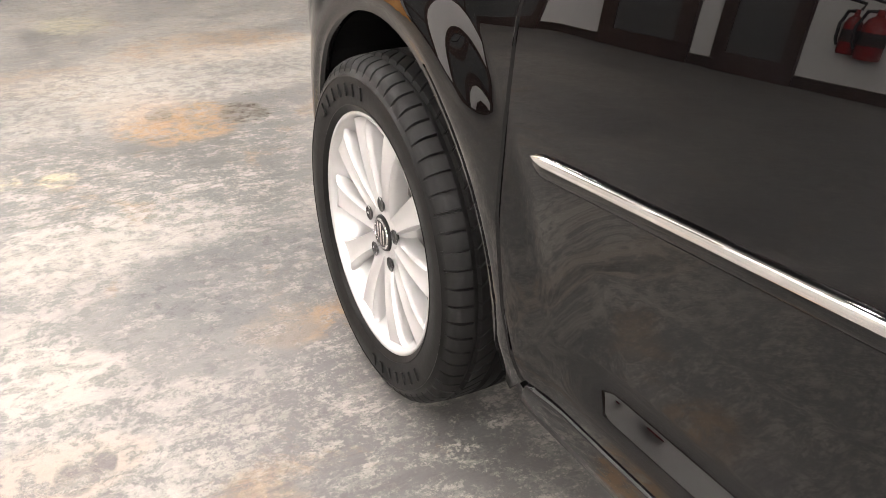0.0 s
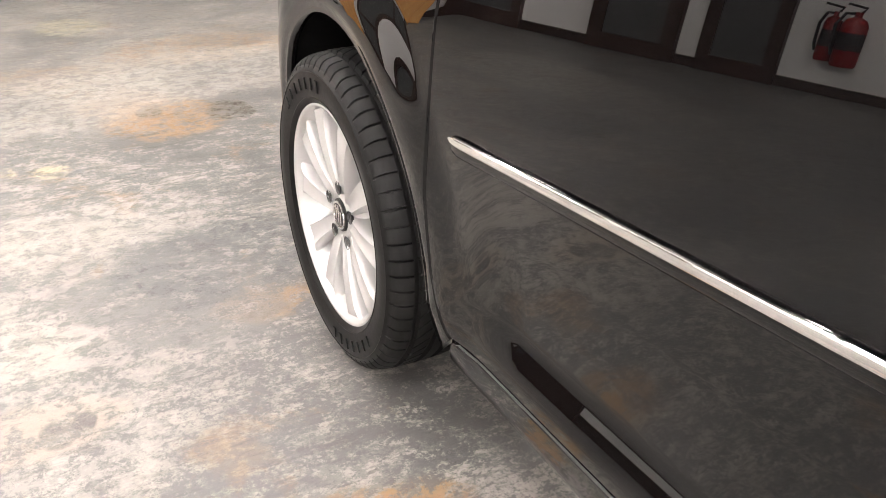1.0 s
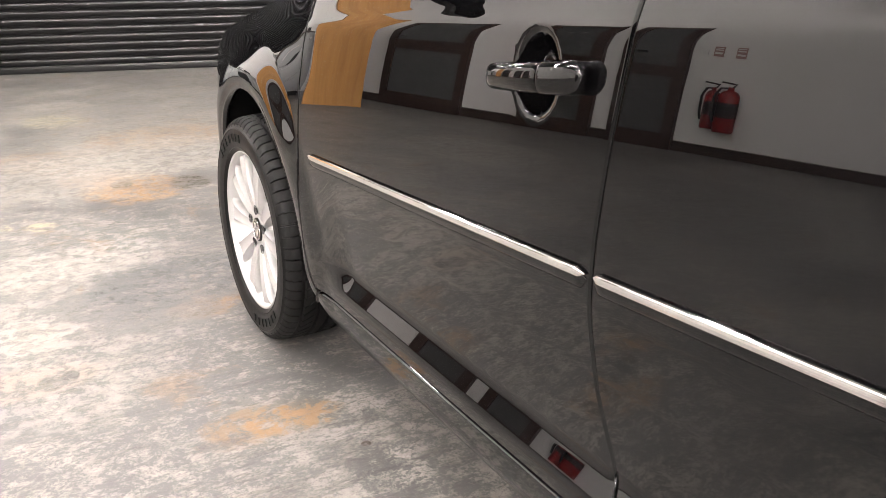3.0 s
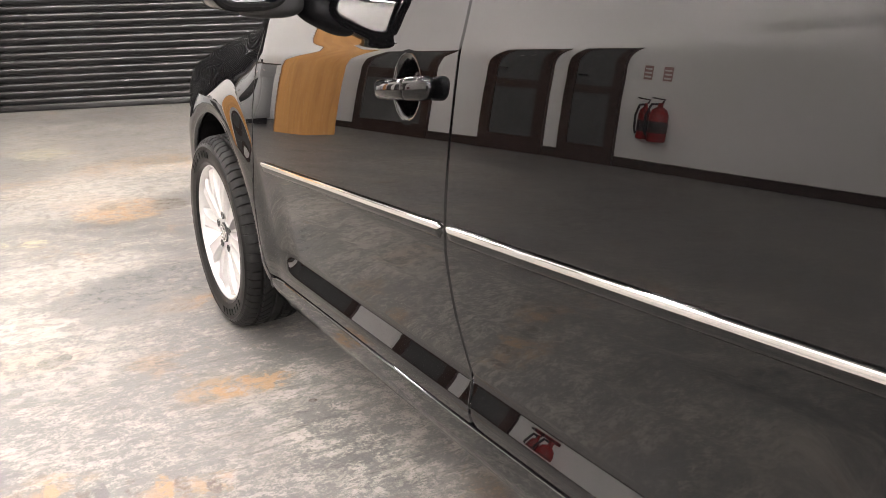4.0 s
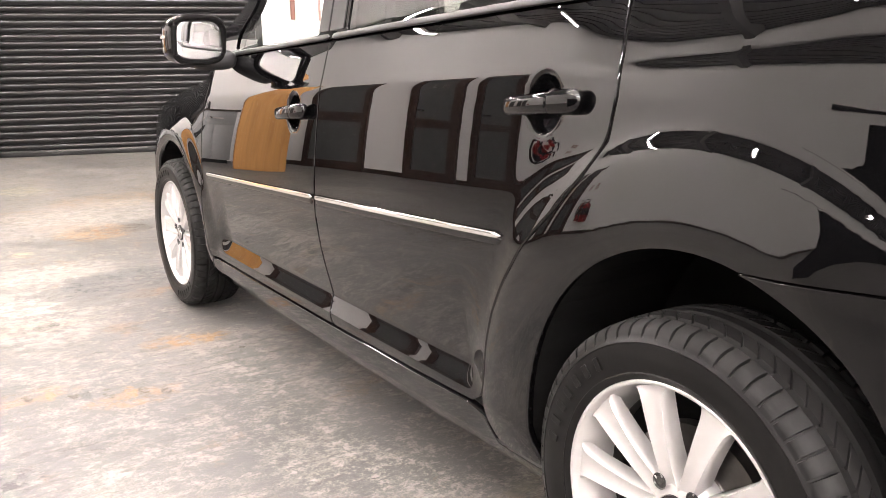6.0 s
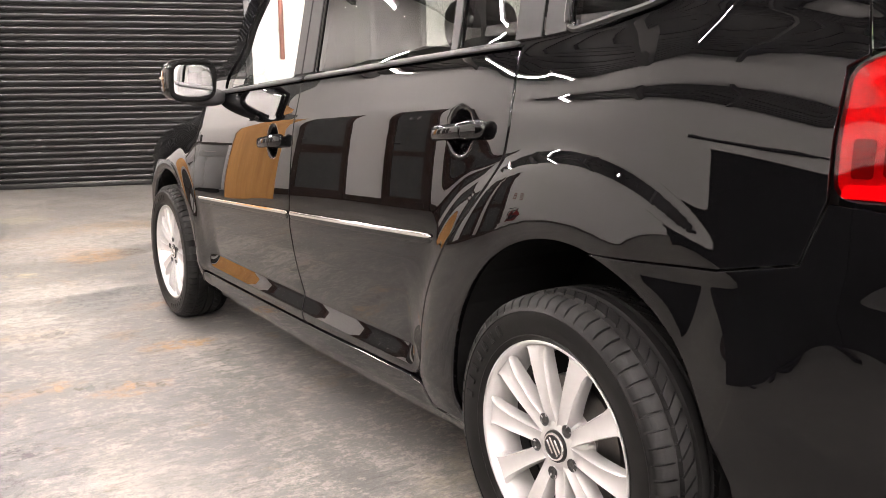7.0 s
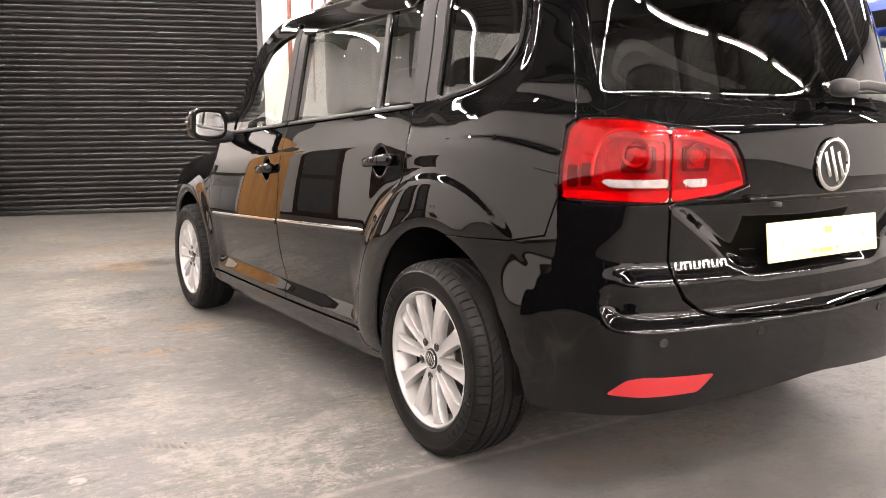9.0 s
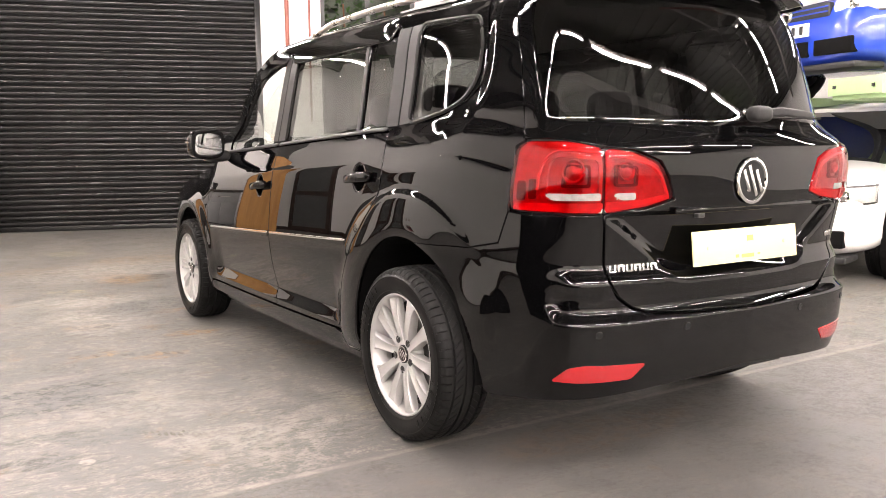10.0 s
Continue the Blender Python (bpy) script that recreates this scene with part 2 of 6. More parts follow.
    for x, y, a, b, tone, force, rag in MARKS:
        sh = node(m, "ShaderNodeVectorMath", {0: shift, 1: (rag, rag, 0)}, operation="MULTIPLY").outputs[0]
        at = node(m, "ShaderNodeVectorMath", {0: v, 1: sh}, operation="ADD").outputs[0]
        at = node(m, "ShaderNodeVectorMath", {0: at, 1: (x, y, 0)}, operation="SUBTRACT").outputs[0]
        at = node(m, "ShaderNodeVectorMath", {0: at, 1: (1 / a, 1 / b, 0)}, operation="MULTIPLY").outputs[0]
        d = node(m, "ShaderNodeVectorMath", {0: at}, operation="LENGTH").outputs["Value"]
        f = calc(m, "MULTIPLY", ramp(m, d, 0.82, 1.06, 1, 0), force)
        f = calc(m, "MULTIPLY", f, ramp(m, chip, 0.46, 0.54, 0.10, 1.0))
        col = mixed(m, f, col, tone)
    col = mixed(m, calc(m, "MULTIPLY", bay, 0.35), col, (0.098, 0.091, 0.087))
    col = mixed(m, calc(m, "MULTIPLY", line, calc(m, "MULTIPLY", ramp(m, patch, 0.4, 0.6, 0.4, 1.0), 0.55)), col, (0.290, 0.268, 0.226))
    col = mixed(m, 0.05, col, (0.03, 0.03, 0.03))
    link(m, col, shader(m).inputs["Base Color"])
    link(m, ramp(m, worn, 0, 1, 0.42, 0.66), shader(m).inputs["Roughness"])
    bump(m, calc(m, "ADD", calc(m, "MULTIPLY", worn, -0.5), grit), 0.25, 0.002)


ORANGE, BROWN, YELLOW, DARK, PALE, PINK = (0.230, 0.137, 0.059), (0.048, 0.037, 0.025), (0.283, 0.258, 0.166), (0.044, 0.044, 0.043), (0.273, 0.253, 0.224), (0.219, 0.146, 0.103)
MARKS = [
    (-0.86, 4.55, 0.24, 0.30, ORANGE, 0.75, 0.16), (-0.98, 4.85, 0.20, 0.22, PINK, 0.5, 0.16), (-0.90, 4.64, 0.05, 0.08, BROWN, 0.9, 0.05), (-0.61, 4.52, 0.095, 0.14, BROWN, 1.0, 0.12), (-0.57, 4.55, 0.06, 0.08, BROWN, 0.8, 0.1),
    (-0.72, 2.98, 0.14, 0.10, ORANGE, 0.7, 0.12), (-0.95, 2.97, 0.11, 0.09, ORANGE, 0.75, 0.10), (-1.30, 4.12, 0.06, 0.07, YELLOW, 0.8, 0.05), (-1.47, 4.17, 0.07, 0.07, YELLOW, 0.7, 0.06),
]
MARKS += [
    (-1.0, 6.6, 0.20, 0.28, YELLOW, 0.5, 0.15), (-0.45, 5.7, 0.5, 0.35, ORANGE, 0.4, 0.3), (-1.35, 5.4, 0.5, 0.25, ORANGE, 0.3, 0.3), (-0.84, 2.01, 0.012, 0.012, BROWN, 0.9, 0.01),
    (-1.45, 2.70, 0.17, 0.10, ORANGE, 0.45, 0.15), (-1.28, 1.75, 0.16, 0.07, ORANGE, 0.55, 0.14), (-1.02, 2.22, 0.12, 0.08, ORANGE, 0.5, 0.12), (-1.30, 3.05, 0.42, 0.34, PALE, 0.6, 0.2),
]
MARKS += [
    (-1.55, 1.95, 0.16, 0.06, ORANGE, 0.4, 0.12), (-0.60, 0.45, 0.30, 0.22, YELLOW, 0.25, 0.2), (-0.2, -0.35, 0.5, 0.16, ORANGE, 0.35, 0.2), (-1.52, 1.48, 0.22, 0.05, DARK, 0.5, 0.12),
    (-1.62, 2.02, 0.16, 0.045, DARK, 0.45, 0.12), (-1.36, 1.40, 0.14, 0.05, DARK, 0.4, 0.12), (-1.0, 1.4, 0.25, 0.35, DARK, 0.2, 0.2), (-1.55, 0.9, 0.3, 0.25, PALE, 0.35, 0.2)]
for k in range(8):
    MARKS.append((-1.56 + 0.053 * k + 0.01 * (k % 3), 1.95 - 0.028 * k, 0.017, 0.055, (BROWN, ORANGE, BROWN, DARK)[k % 4], 0.75, 0.035))
# prints of a tread block
for k in range(11):
    MARKS.append((-1.655 + 0.021 * k, 0.585 - 0.016 * k + (0.03 if k > 5 else 0) * (k % 2 - 0.5), 0.008, 0.034, BROWN, 1.0, 0.010))
GREY = (0.062, 0.064, 0.063)
# broad worn and dark areas
MARKS += [
    (-0.95, 3.25, 0.34, 0.26, GREY, 0.75, 0.35), (-1.18, 3.16, 0.22, 0.16, GREY, 0.6, 0.3), (-1.10, 2.95, 0.22, 0.10, GREY, 0.6, 0.25), (-1.26, 3.60, 0.36, 0.22, PALE, 0.7, 0.35),
    (-1.45, 3.00, 0.16, 0.16, PALE, 0.45, 0.25), (-1.42, 2.60, 0.2, 0.2, PALE, 0.55, 0.3), (-0.55, 5.2, 0.8, 0.45, PALE, 0.55, 0.5), (-1.2, 5.0, 0.5, 0.5, PALE, 0.5, 0.4),
    (-1.70, 1.15, 0.20, 0.10, GREY, 0.7, 0.25), (-1.76, 0.62, 0.18, 0.10, GREY, 0.65, 0.2), (-1.90, 1.75, 0.3, 0.16, GREY, 0.6, 0.3), (-1.40, 0.35, 0.25, 0.16, PALE, 0.55, 0.25), (-1.2, 1.0, 0.25, 0.2, GREY, 0.4, 0.25),
    (-1.82, 1.37, 0.24, 0.10, DARK, 0.9, 0.2), (-1.98, 1.15, 0.26, 0.13, DARK, 0.85, 0.24), (-1.75, 1.02, 0.16, 0.03, DARK, 0.7, 0.1), (-2.0, 0.72, 0.2, 0.04, DARK, 0.7, 0.12), (-2.05, 0.46, 0.18, 0.07, DARK, 0.85, 0.14), (-1.90, 0.36, 0.14, 0.03, DARK, 0.6, 0.08), (-1.87, 0.375, 0.03, 0.03, PALE, 0.9, 0.04),
    (-1.41, 2.67, 0.035, 0.045, DARK, 0.8, 0.05), (-1.365, 2.69, 0.022, 0.035, DARK, 0.8, 0.04), (-0.945, 2.20, 0.13, 0.07, ORANGE, 0.8, 0.1), (-1.43, 3.03, 0.13, 0.14, PALE, 0.4, 0.12),
    (-3.44, 3.38, 0.75, 0.55, DARK, 0.7, 0.6), (-4.18, 4.04, 0.6, 0.5, DARK, 0.6, 0.5), (-2.39, 3.06, 0.4, 0.3, DARK, 0.6, 0.4), (-3.45, 5.69, 0.6, 0.8, PALE, 0.6, 0.5), (-3.27, 2.45, 0.5, 0.35, GREY, 0.7, 0.4), (-2.7, 4.4, 0.4, 0.3, DARK, 0.5, 0.4)]
build_floor(concrete)

# ---- mesh tools ----
def mesh_object(name, verts, faces, mat, parent=None, label="", normals=None, smooth=False):
    me = bpy.data.meshes.new(name)
    me.from_pydata([tuple(map(float, v)) for v in verts], [], [tuple(map(int, f)) for f in faces])
    if mat:
        me.materials.append(mat)
    if smooth or normals is not None:
        me.shade_smooth()
    if normals is not None:
        me.normals_split_custom_set_from_vertices([tuple(map(float, n)) for n in normals])
    ob = new(name, me)
    if parent is not None:
        ob.parent = parent
    if label:
        ob["label"] = label
    return ob


def part(name, bm, mat, parent=None, label="", smooth=False):
    me = bpy.data.meshes.new(name)
    bm.to_mesh(me)
    bm.free()
    if mat:
        me.materials.append(mat)
    if smooth:
        me.shade_smooth()
        me.set_sharp_from_angle(angle=radians(35))
    ob = new(name, me)
    if parent is not None:
        ob.parent = parent
    if label:
        ob["label"] = label
    return ob


def box(bm, lo, hi, bevel=0.0, m=None, segments=2):
    made = bmesh.ops.create_cube(bm, size=1)["verts"]
    c = [(a + b) / 2 for a, b in zip(lo, hi)]
    d = [b - a for a, b in zip(lo, hi)]
    for v in made:
        v.co = Vector((c[0] + v.co.x * d[0], c[1] + v.co.y * d[1], c[2] + v.co.z * d[2]))
    if bevel:
        edges = list({e for v in made for e in v.link_edges})
        out = bmesh.ops.bevel(bm, geom=edges, offset=bevel, segments=segments, profile=0.5, affect="EDGES")
        made = list({v for f in out["faces"] for v in f.verts} | {v for v in made if v.is_valid})
    if m is not None:
        bmesh.ops.transform(bm, matrix=m, verts=made)
    return made


def box_part(name, lo, hi, mat, parent=None, bevel=0.0, label="", m=None):
    bm = bmesh.new()
    box(bm, lo, hi, bevel, m)
    return part(name, bm, mat, parent, label, smooth=bevel > 0)


def lathe(profile, turns=48, axis="x"):
    """Rings of (along, radius) turned about an axis."""
    bm = bmesh.new()
    rings = []
    for a, r in profile:
        ring = []
        for i in range(turns):
            t = 2 * math.pi * i / turns
            co = (a, r * math.cos(t), r * math.sin(t)) if axis == "x" else (r * math.cos(t), r * math.sin(t), a)
            ring.append(bm.verts.new(co))
        rings.append(ring)
    for p, q in zip(rings, rings[1:]):
        for i in range(turns):
            j = (i + 1) % turns
            bm.faces.new((p[i], p[j], q[j], q[i]))
    return bm, rings


def tube(points, radius, sides=8, closed=False, flat=1.0):
    """A rod swept along points."""
    bm = bmesh.new()
    pts = [Vector(p) for p in points]
    n = len(pts)
    rings = []
    for i, p in enumerate(pts):
        a = pts[(i - 1) % n] if closed or i else pts[i]
        b = pts[(i + 1) % n] if closed or i < n - 1 else pts[i]
        d = (b - a).normalized()
        up = Vector((0, 0, 1)) if abs(d.z) < 0.9 else Vector((0, 1, 0))
        u = d.cross(up).normalized()
        v = u.cross(d)
        rings.append([bm.verts.new(p + radius * (u * math.cos(t) * flat + v * math.sin(t))) for t in [2 * math.pi * k / sides for k in range(sides)]])
    for i in range(n if closed else n - 1):
        p, q = rings[i], rings[(i + 1) % n]
        for k in range(sides):
            bm.faces.new((p[k], p[(k + 1) % sides], q[(k + 1) % sides], q[k]))
    if not closed:
        bm.faces.new(rings[0])
        bm.faces.new(list(reversed(rings[-1])))
    bmesh.ops.recalc_face_normals(bm, faces=bm.faces)
    return bm

# ---- the car body's surface ----
# Plan curve of the left flank and tail, from nose to tail: arc length s equals y along the doors (rear axle at 0).
PLAN = [(0.0, 3.60), (-0.25, 3.585), (-0.50, 3.50), (-0.70, 3.33), (-0.815, 3.12), (-0.852, 2.85), (-0.859, 2.6), (-0.8625, 2.3), (-0.8655, 2.0),
        (-0.8685, 1.6), (-0.8695, 1.2), (-0.8682, 0.8), (-0.8615, 0.4), (-0.852, 0.1), (-0.839, -0.12), (-0.813, -0.30), (-0.777, -0.44), (-0.744, -0.56), (-0.713, -0.66),
        (-0.668, -0.748), (-0.575, -0.785), (-0.43, -0.809), (-0.27, -0.827), (-0.12, -0.8385), (0.0, -0.842)]
WHEELBASE = 2.678
BOWLS = ((1.386, 0.878), (0.317, 0.945))
# wheel arches: centre, half length, height over the centre, flare, height of the centre
ARCH_REAR, ARCH_FRONT = (-0.02, 0.342, 0.382, 0.022, 0.36), (2.645, 0.375, 0.385, 0.016, 0.31)


def smooth_curve(points, samples=40):
    """A uniform cubic B-spline, close to the points."""
    p = np.array(points, float)
    p = np.vstack([2 * p[0] - p[1], p, 2 * p[-1] - p[-2]])
    out = []
    for i in range(len(p) - 3):
        for t in np.arange(samples) / samples:
            b = np.array([(1 - t) ** 3, 3 * t ** 3 - 6 * t * t + 4, -3 * t ** 3 + 3 * t * t + 3 * t + 1, t ** 3]) / 6
            out.append(b @ p[i:i + 4])
    b = np.array([1, 4, 1]) / 6
    out.append(b @ p[-3:])
    return np.array(out)


_c = smooth_curve(PLAN)
_len = np.concatenate([[0], np.cumsum(np.hypot(*np.diff(_c, axis=0).T))])
_s = _len[np.argmin(abs(_c[:, 1]))] - _len
S_TAIL, S_NOSE = _s[-1], _s[0]
_sg = np.linspace(S_TAIL, S_NOSE, 4000)
_cx, _cy = np.interp(_sg, _s[::-1], _c[::-1, 0]), np.interp(_sg, _s[::-1], _c[::-1, 1])
_tx, _ty = np.gradient(_cx, _sg), np.gradient(_cy, _sg)
# above the lamps the corner lies further forward and the gate is rounder: its heading along the curve
_ug = np.linspace(-0.35, S_TAIL, 2200)
_turn = math.atan2(-np.interp(-0.35, _sg, np.gradient(_cx, _sg)), np.interp(-0.35, _sg, np.gradient(_cy, _sg)))
_uh = np.interp(-_ug, (0.35, 0.54, 0.60, 0.66, 0.72, 0.80, 1.10, -S_TAIL), [_turn] + [radians(a) for a in (16.5, 28.0, 50.0, 62.0, 67.0, 78.0, 88.0)])
_uw = np.exp(-0.5 * (np.arange(-160, 161) / 50) ** 2)
_uh = np.convolve(np.pad(_uh, 160, mode="edge"), _uw / _uw.sum(), "valid")
_ds = _ug[0] - _ug[1]
_ux = np.interp(-0.35, _sg, _cx) + np.cumsum(np.sin(_uh)) * _ds
_uy = np.interp(-0.35, _sg, _cy) - np.cumsum(np.cos(_uh)) * _ds
# drawn out to end on the middle line
_ux = _ux[0] + (_ux - _ux[0]) * (-_ux[0]) / (_ux[-1] - _ux[0])
_ux, _uy = np.where(_sg > -0.35, _cx, np.interp(_sg, _ug[::-1], _ux[::-1])), np.where(_sg > -0.35, _cy, np.interp(_sg, _ug[::-1], _uy[::-1]))
_k = np.ones(61) / 61
_tx = np.convolve(np.pad(_tx, 30, mode="edge"), _k, "valid")
_ty = np.convolve(np.pad(_ty, 30, mode="edge"), _k, "valid")
_utx, _uty = (np.convolve(np.pad(np.gradient(c, _sg), 30, mode="edge"), _k, "valid") for c in (_ux, _uy))


def profile(table, sigma, upper=None):
    z, o = zip(*table)
    g = np.arange(0.0, 1.9, 0.002)
    v = np.interp(g, z, o)
    w = np.exp(-0.5 * (np.arange(-30, 31) * 0.002 / sigma) ** 2)
    v = np.convolve(np.pad(v, 30, mode="edge"), w / w.sum(), "valid")
    if upper:
        # smoother above the belt
        w = np.exp(-0.5 * (np.arange(-60, 61) * 0.002 / upper) ** 2)
        high = np.convolve(np.pad(np.interp(g, z, o), 60, mode="edge"), w / w.sum(), "valid")
        t = np.clip((g - 1.125) / 0.08, 0, 1) * np.clip((1.56 - g) / 0.06, 0, 1)
        v = v * (1 - t) + high * t
    return lambda x: np.interp(x, g, v)


SIDE = profile([(0.17, -0.12), (0.20, -0.06), (0.22, -0.035), (0.25, -0.02), (0.285, -0.012), (0.335, -0.0045), (0.40, -0.0040), (0.47, -0.0028),
                (0.54, -0.0015), (0.60, -0.0005), (0.66, 0.0), (0.70, -0.001), (0.75, -0.003), (0.80, -0.0056), (0.85, -0.0086), (0.90, -0.0122), (0.945, -0.0160), (0.957, -0.0178), (0.972, -0.0224), (0.982, -0.0246), (1.0, -0.0286), (1.04, -0.0375),
                (1.075, -0.0480), (1.10, -0.0560), (1.20, -0.0745), (1.30, -0.0918), (1.45, -0.1190), (1.52, -0.143), (1.56, -0.180), (1.59, -0.244), (1.61, -0.32), (1.62, -0.42)], 0.0055, 0.03)
REAR = profile([(0.20, -0.12), (0.26, -0.05), (0.30, -0.022), (0.36, -0.004), (0.42, 0.006), (0.50, 0.013), (0.528, 0.015), (0.56, 0.012), (0.60, 0.004), (0.63, -0.006), (0.645, -0.012), (0.66, -0.020),
                (0.675, -0.029), (0.69, -0.036), (0.705, -0.038), (0.82, -0.018), (0.90, -0.003), (0.98, 0.0), (1.03, -0.004), (1.06, -0.010), (1.085, -0.019), (1.105, -0.029), (1.125, -0.036), (1.20, -0.056), (1.30, -0.086), (1.40, -0.122), (1.45, -0.143), (1.50, -0.167), (1.55, -0.195), (1.60, -0.226)], 0.0045, 0.03)
# the softer crease along the quarter
CREASE = profile([(0.86, 0.0), (0.90, -0.0014), (0.93, -0.0042), (0.948, -0.0075), (0.958, -0.0090), (0.968, -0.0080), (1.0, -0.0060), (1.08, -0.003), (1.14, 0.0)], 0.004)
# the scoop over the bumper's lip
SCOOP = profile([(0.527, 0.0), (0.533, -0.004), (0.545, -0.017), (0.555, -0.026), (0.565, -0.029), (0.60, -0.024), (0.63, -0.010), (0.645, -0.004), (0.67, 0.0)], 0.003)
# the hollow along the foot of the doors
HOLLOW = profile([(0.335, 0.0), (0.343, -0.0005), (0.388, -0.0205), (0.396, -0.0215), (0.45, -0.0145), (0.53, -0.006), (0.62, 0.0)], 0.003)
FRONT = profile([(0.2, -0.06), (0.35, 0.0), (0.62, 0.0), (0.75, -0.01), (0.85, -0.05), (0.92, -0.12), (0.97, -0.22), (1.02, -0.40)], 0.02)


# the blister round the rear arch: how far it stands out, by distance from the arch's edge
FLARE_D, FLARE_O = (0.0, 0.014, 0.030, 0.050, 0.075, 0.100, 0.125, 0.145, 0.155, 0.165, 0.175, 0.185, 0.197), (0.0165, 0.0205, 0.0222, 0.0222, 0.0206, 0.0186, 0.0163, 0.0140, 0.0112, 0.0068, 0.0029, 0.0009, 0.0)
_fg = np.arange(-0.06, 0.30, 0.001)
_fo = np.interp(_fg, FLARE_D, FLARE_O)
_fw = np.exp(-0.5 * (np.arange(-24, 25) * 0.001 / 0.0045) ** 2)
_fo = np.convolve(np.pad(_fo, 24, mode="edge"), _fw / _fw.sum(), "valid")
_fw = np.exp(-0.5 * (np.arange(-70, 71) * 0.001 / 0.024) ** 2)
_fs = np.convolve(np.pad(_fo, 70, mode="edge"), _fw / _fw.sum(), "valid")


def step(x, a, b):
    t = np.clip((x - a) / (b - a), 0, 1)
    return t * t * (3 - 2 * t)


def rake(s):
    return 0.061 * (1.1 - np.clip(s, -0.9, 3.0))


def level(s, z):
    """The height of a point of the flank with the upward run of its lines to the tail taken out."""
    return z - rake(s) * step(z, 0.42, 0.95) * (1 - step(z, 1.05, 1.35)) * step(s, -0.75, -0.2)


ROLL_S, ROLL_Z = (-0.42, -0.335, -0.28, -0.18, -0.08, 0.06, 0.4), (1.36, 1.262, 1.212, 1.175, 1.152, 1.137, 1.118)


def flank(s, z, off=0.0, bowls=BOWLS):
    """The point of the left half of the body at arc length s and height z, off metres proud."""
    s, z = np.asarray(s, float), np.asarray(z, float)
    x, y = np.interp(s, _sg, _cx), np.interp(s, _sg, _cy)
    nx, ny = -np.interp(s, _sg, _ty), np.interp(s, _sg, _tx)
    over = 0.75 * step(z, 1.045, 1.15)
    x, y = x + (np.interp(s, _sg, _ux) - x) * over, y + (np.interp(s, _sg, _uy) - y) * over
    nx, ny = nx + (-np.interp(s, _sg, _uty) - nx) * over, ny + (np.interp(s, _sg, _utx) - ny) * over
    n = np.hypot(nx, ny)
    nx, ny = nx / n, ny / n
    up = step(z, 1.035, 1.20)
    low = 1 - step(z, 0.70, 0.80)
    tail = (step(-ny, 0.25 - 0.05 * low, 0.85 - 0.14 * low) * (1 - up) + step(-s, 0.36, 0.98) * up) * (s < 1)
    nose = step(s, 2.15, 2.75)
    o = SIDE(level(s, z)) * (1 - tail) * (1 - nose) + REAR(z) * tail + nose * np.minimum(FRONT(z), SIDE(z))
    o = o - 0.018 * step(s, 0.8, 2.1) * np.clip(z - 0.64, 0, 0.34) * (1 - nose)
    for centre, a, r0, amount, mid in (ARCH_REAR, ARCH_FRONT):
        r = np.hypot((s - centre) * r0 / a, z - mid)
        if centre < 1:
            # behind the rear wheel the bumper stands out past the arch
            fade = 1 - 1.1 * step(centre - s, 0.12, 0.32) * (1 - step(z, 0.70, 0.80))
            # it softens towards the door
            soft = step(s, 0.10, 0.30)
            o = o + (np.interp(r - r0, _fg, _fo) * (1 - soft) + np.interp(r - r0, _fg, _fs) * soft) * fade * step(z, 0.2, 0.35)
        else:
            reach = 1 - step(r, r0 + 0.045, r0 + 0.150)
            o = o + (amount * 0.85 * reach - 0.007 * (1 - step(r, r0 + 0.002, r0 + 0.036))) * step(z, 0.2, 0.35)
    o = o + 1.0 * CREASE(level(s, z)) * (1 - step(s, 0.05, 0.35)) * step(s, -0.62, -0.5)
    # the bumper swells behind the arch
    o = o + 0.017 * np.exp(-((s + 0.40) / 0.085) ** 2 - ((z - 0.52) / 0.105) ** 2) * step(z, 0.3, 0.45)
    # the roll under the quarter glass
    zb = np.interp(s, ROLL_S, ROLL_Z)
    o = o - 0.013 * step(z, zb - 0.115, zb + 0.005) * (1 - step(s, 0.05, 0.32)) * step(s, -0.40, -0.33)
    # the body draws in to the windscreen pillar
    o = o - 0.15 * np.clip(s - 1.45, 0, 0.8) ** 2 * step(z, 1.08, 1.22)
    end = 0.655 + 0.5 * np.clip(abs(z - 0.603) - 0.02, 0, 0.2)
    o = o + SCOOP(z) * step(-s, end, end + 0.055) * (s < 1)
    o = o + HOLLOW(z) * step(s, 0.46, 0.56) * (1 - step(s, 2.02, 2.17))
    # bowls behind the door handles
    for cs, cz in bowls:
        r = np.hypot((s - cs) / 0.050, (z - cz) / 0.061)
        o = o - 0.021 * (1 - step(r, 0.35, 1.0))
    # recess round the number plate
    wide = 0.285 + np.clip(z - 0.668, 0, 0.2) * 1.45
    o = o - 0.03 * tail * (1 - step(z, 0.846, 0.862)) * step(z, 0.62, 0.71) * (1 - step(abs(x), wide - 0.045, wide + 0.065))
    return np.stack([x + nx * (o + off), y + ny * (o + off), z], -1)


def flank_normal(s, z):
    h = 0.004
    a = flank(s + h, z) - flank(s - h, z)
    b = flank(s, z + h) - flank(s, z - h)
    n = np.cross(b, a)
    return n / np.linalg.norm(n, axis=-1, keepdims=True)


def inside(poly, pts):
    x, y = pts[:, 0], pts[:, 1]
    hit = np.zeros(len(pts), bool)
    for (x0, y0), (x1, y1) in zip(poly, np.roll(poly, -1, 0)):
        if y0 != y1:
            hit ^= ((y0 > y) != (y1 > y)) & (x < (x1 - x0) * (y - y0) / (y1 - y0) + x0)
    return hit


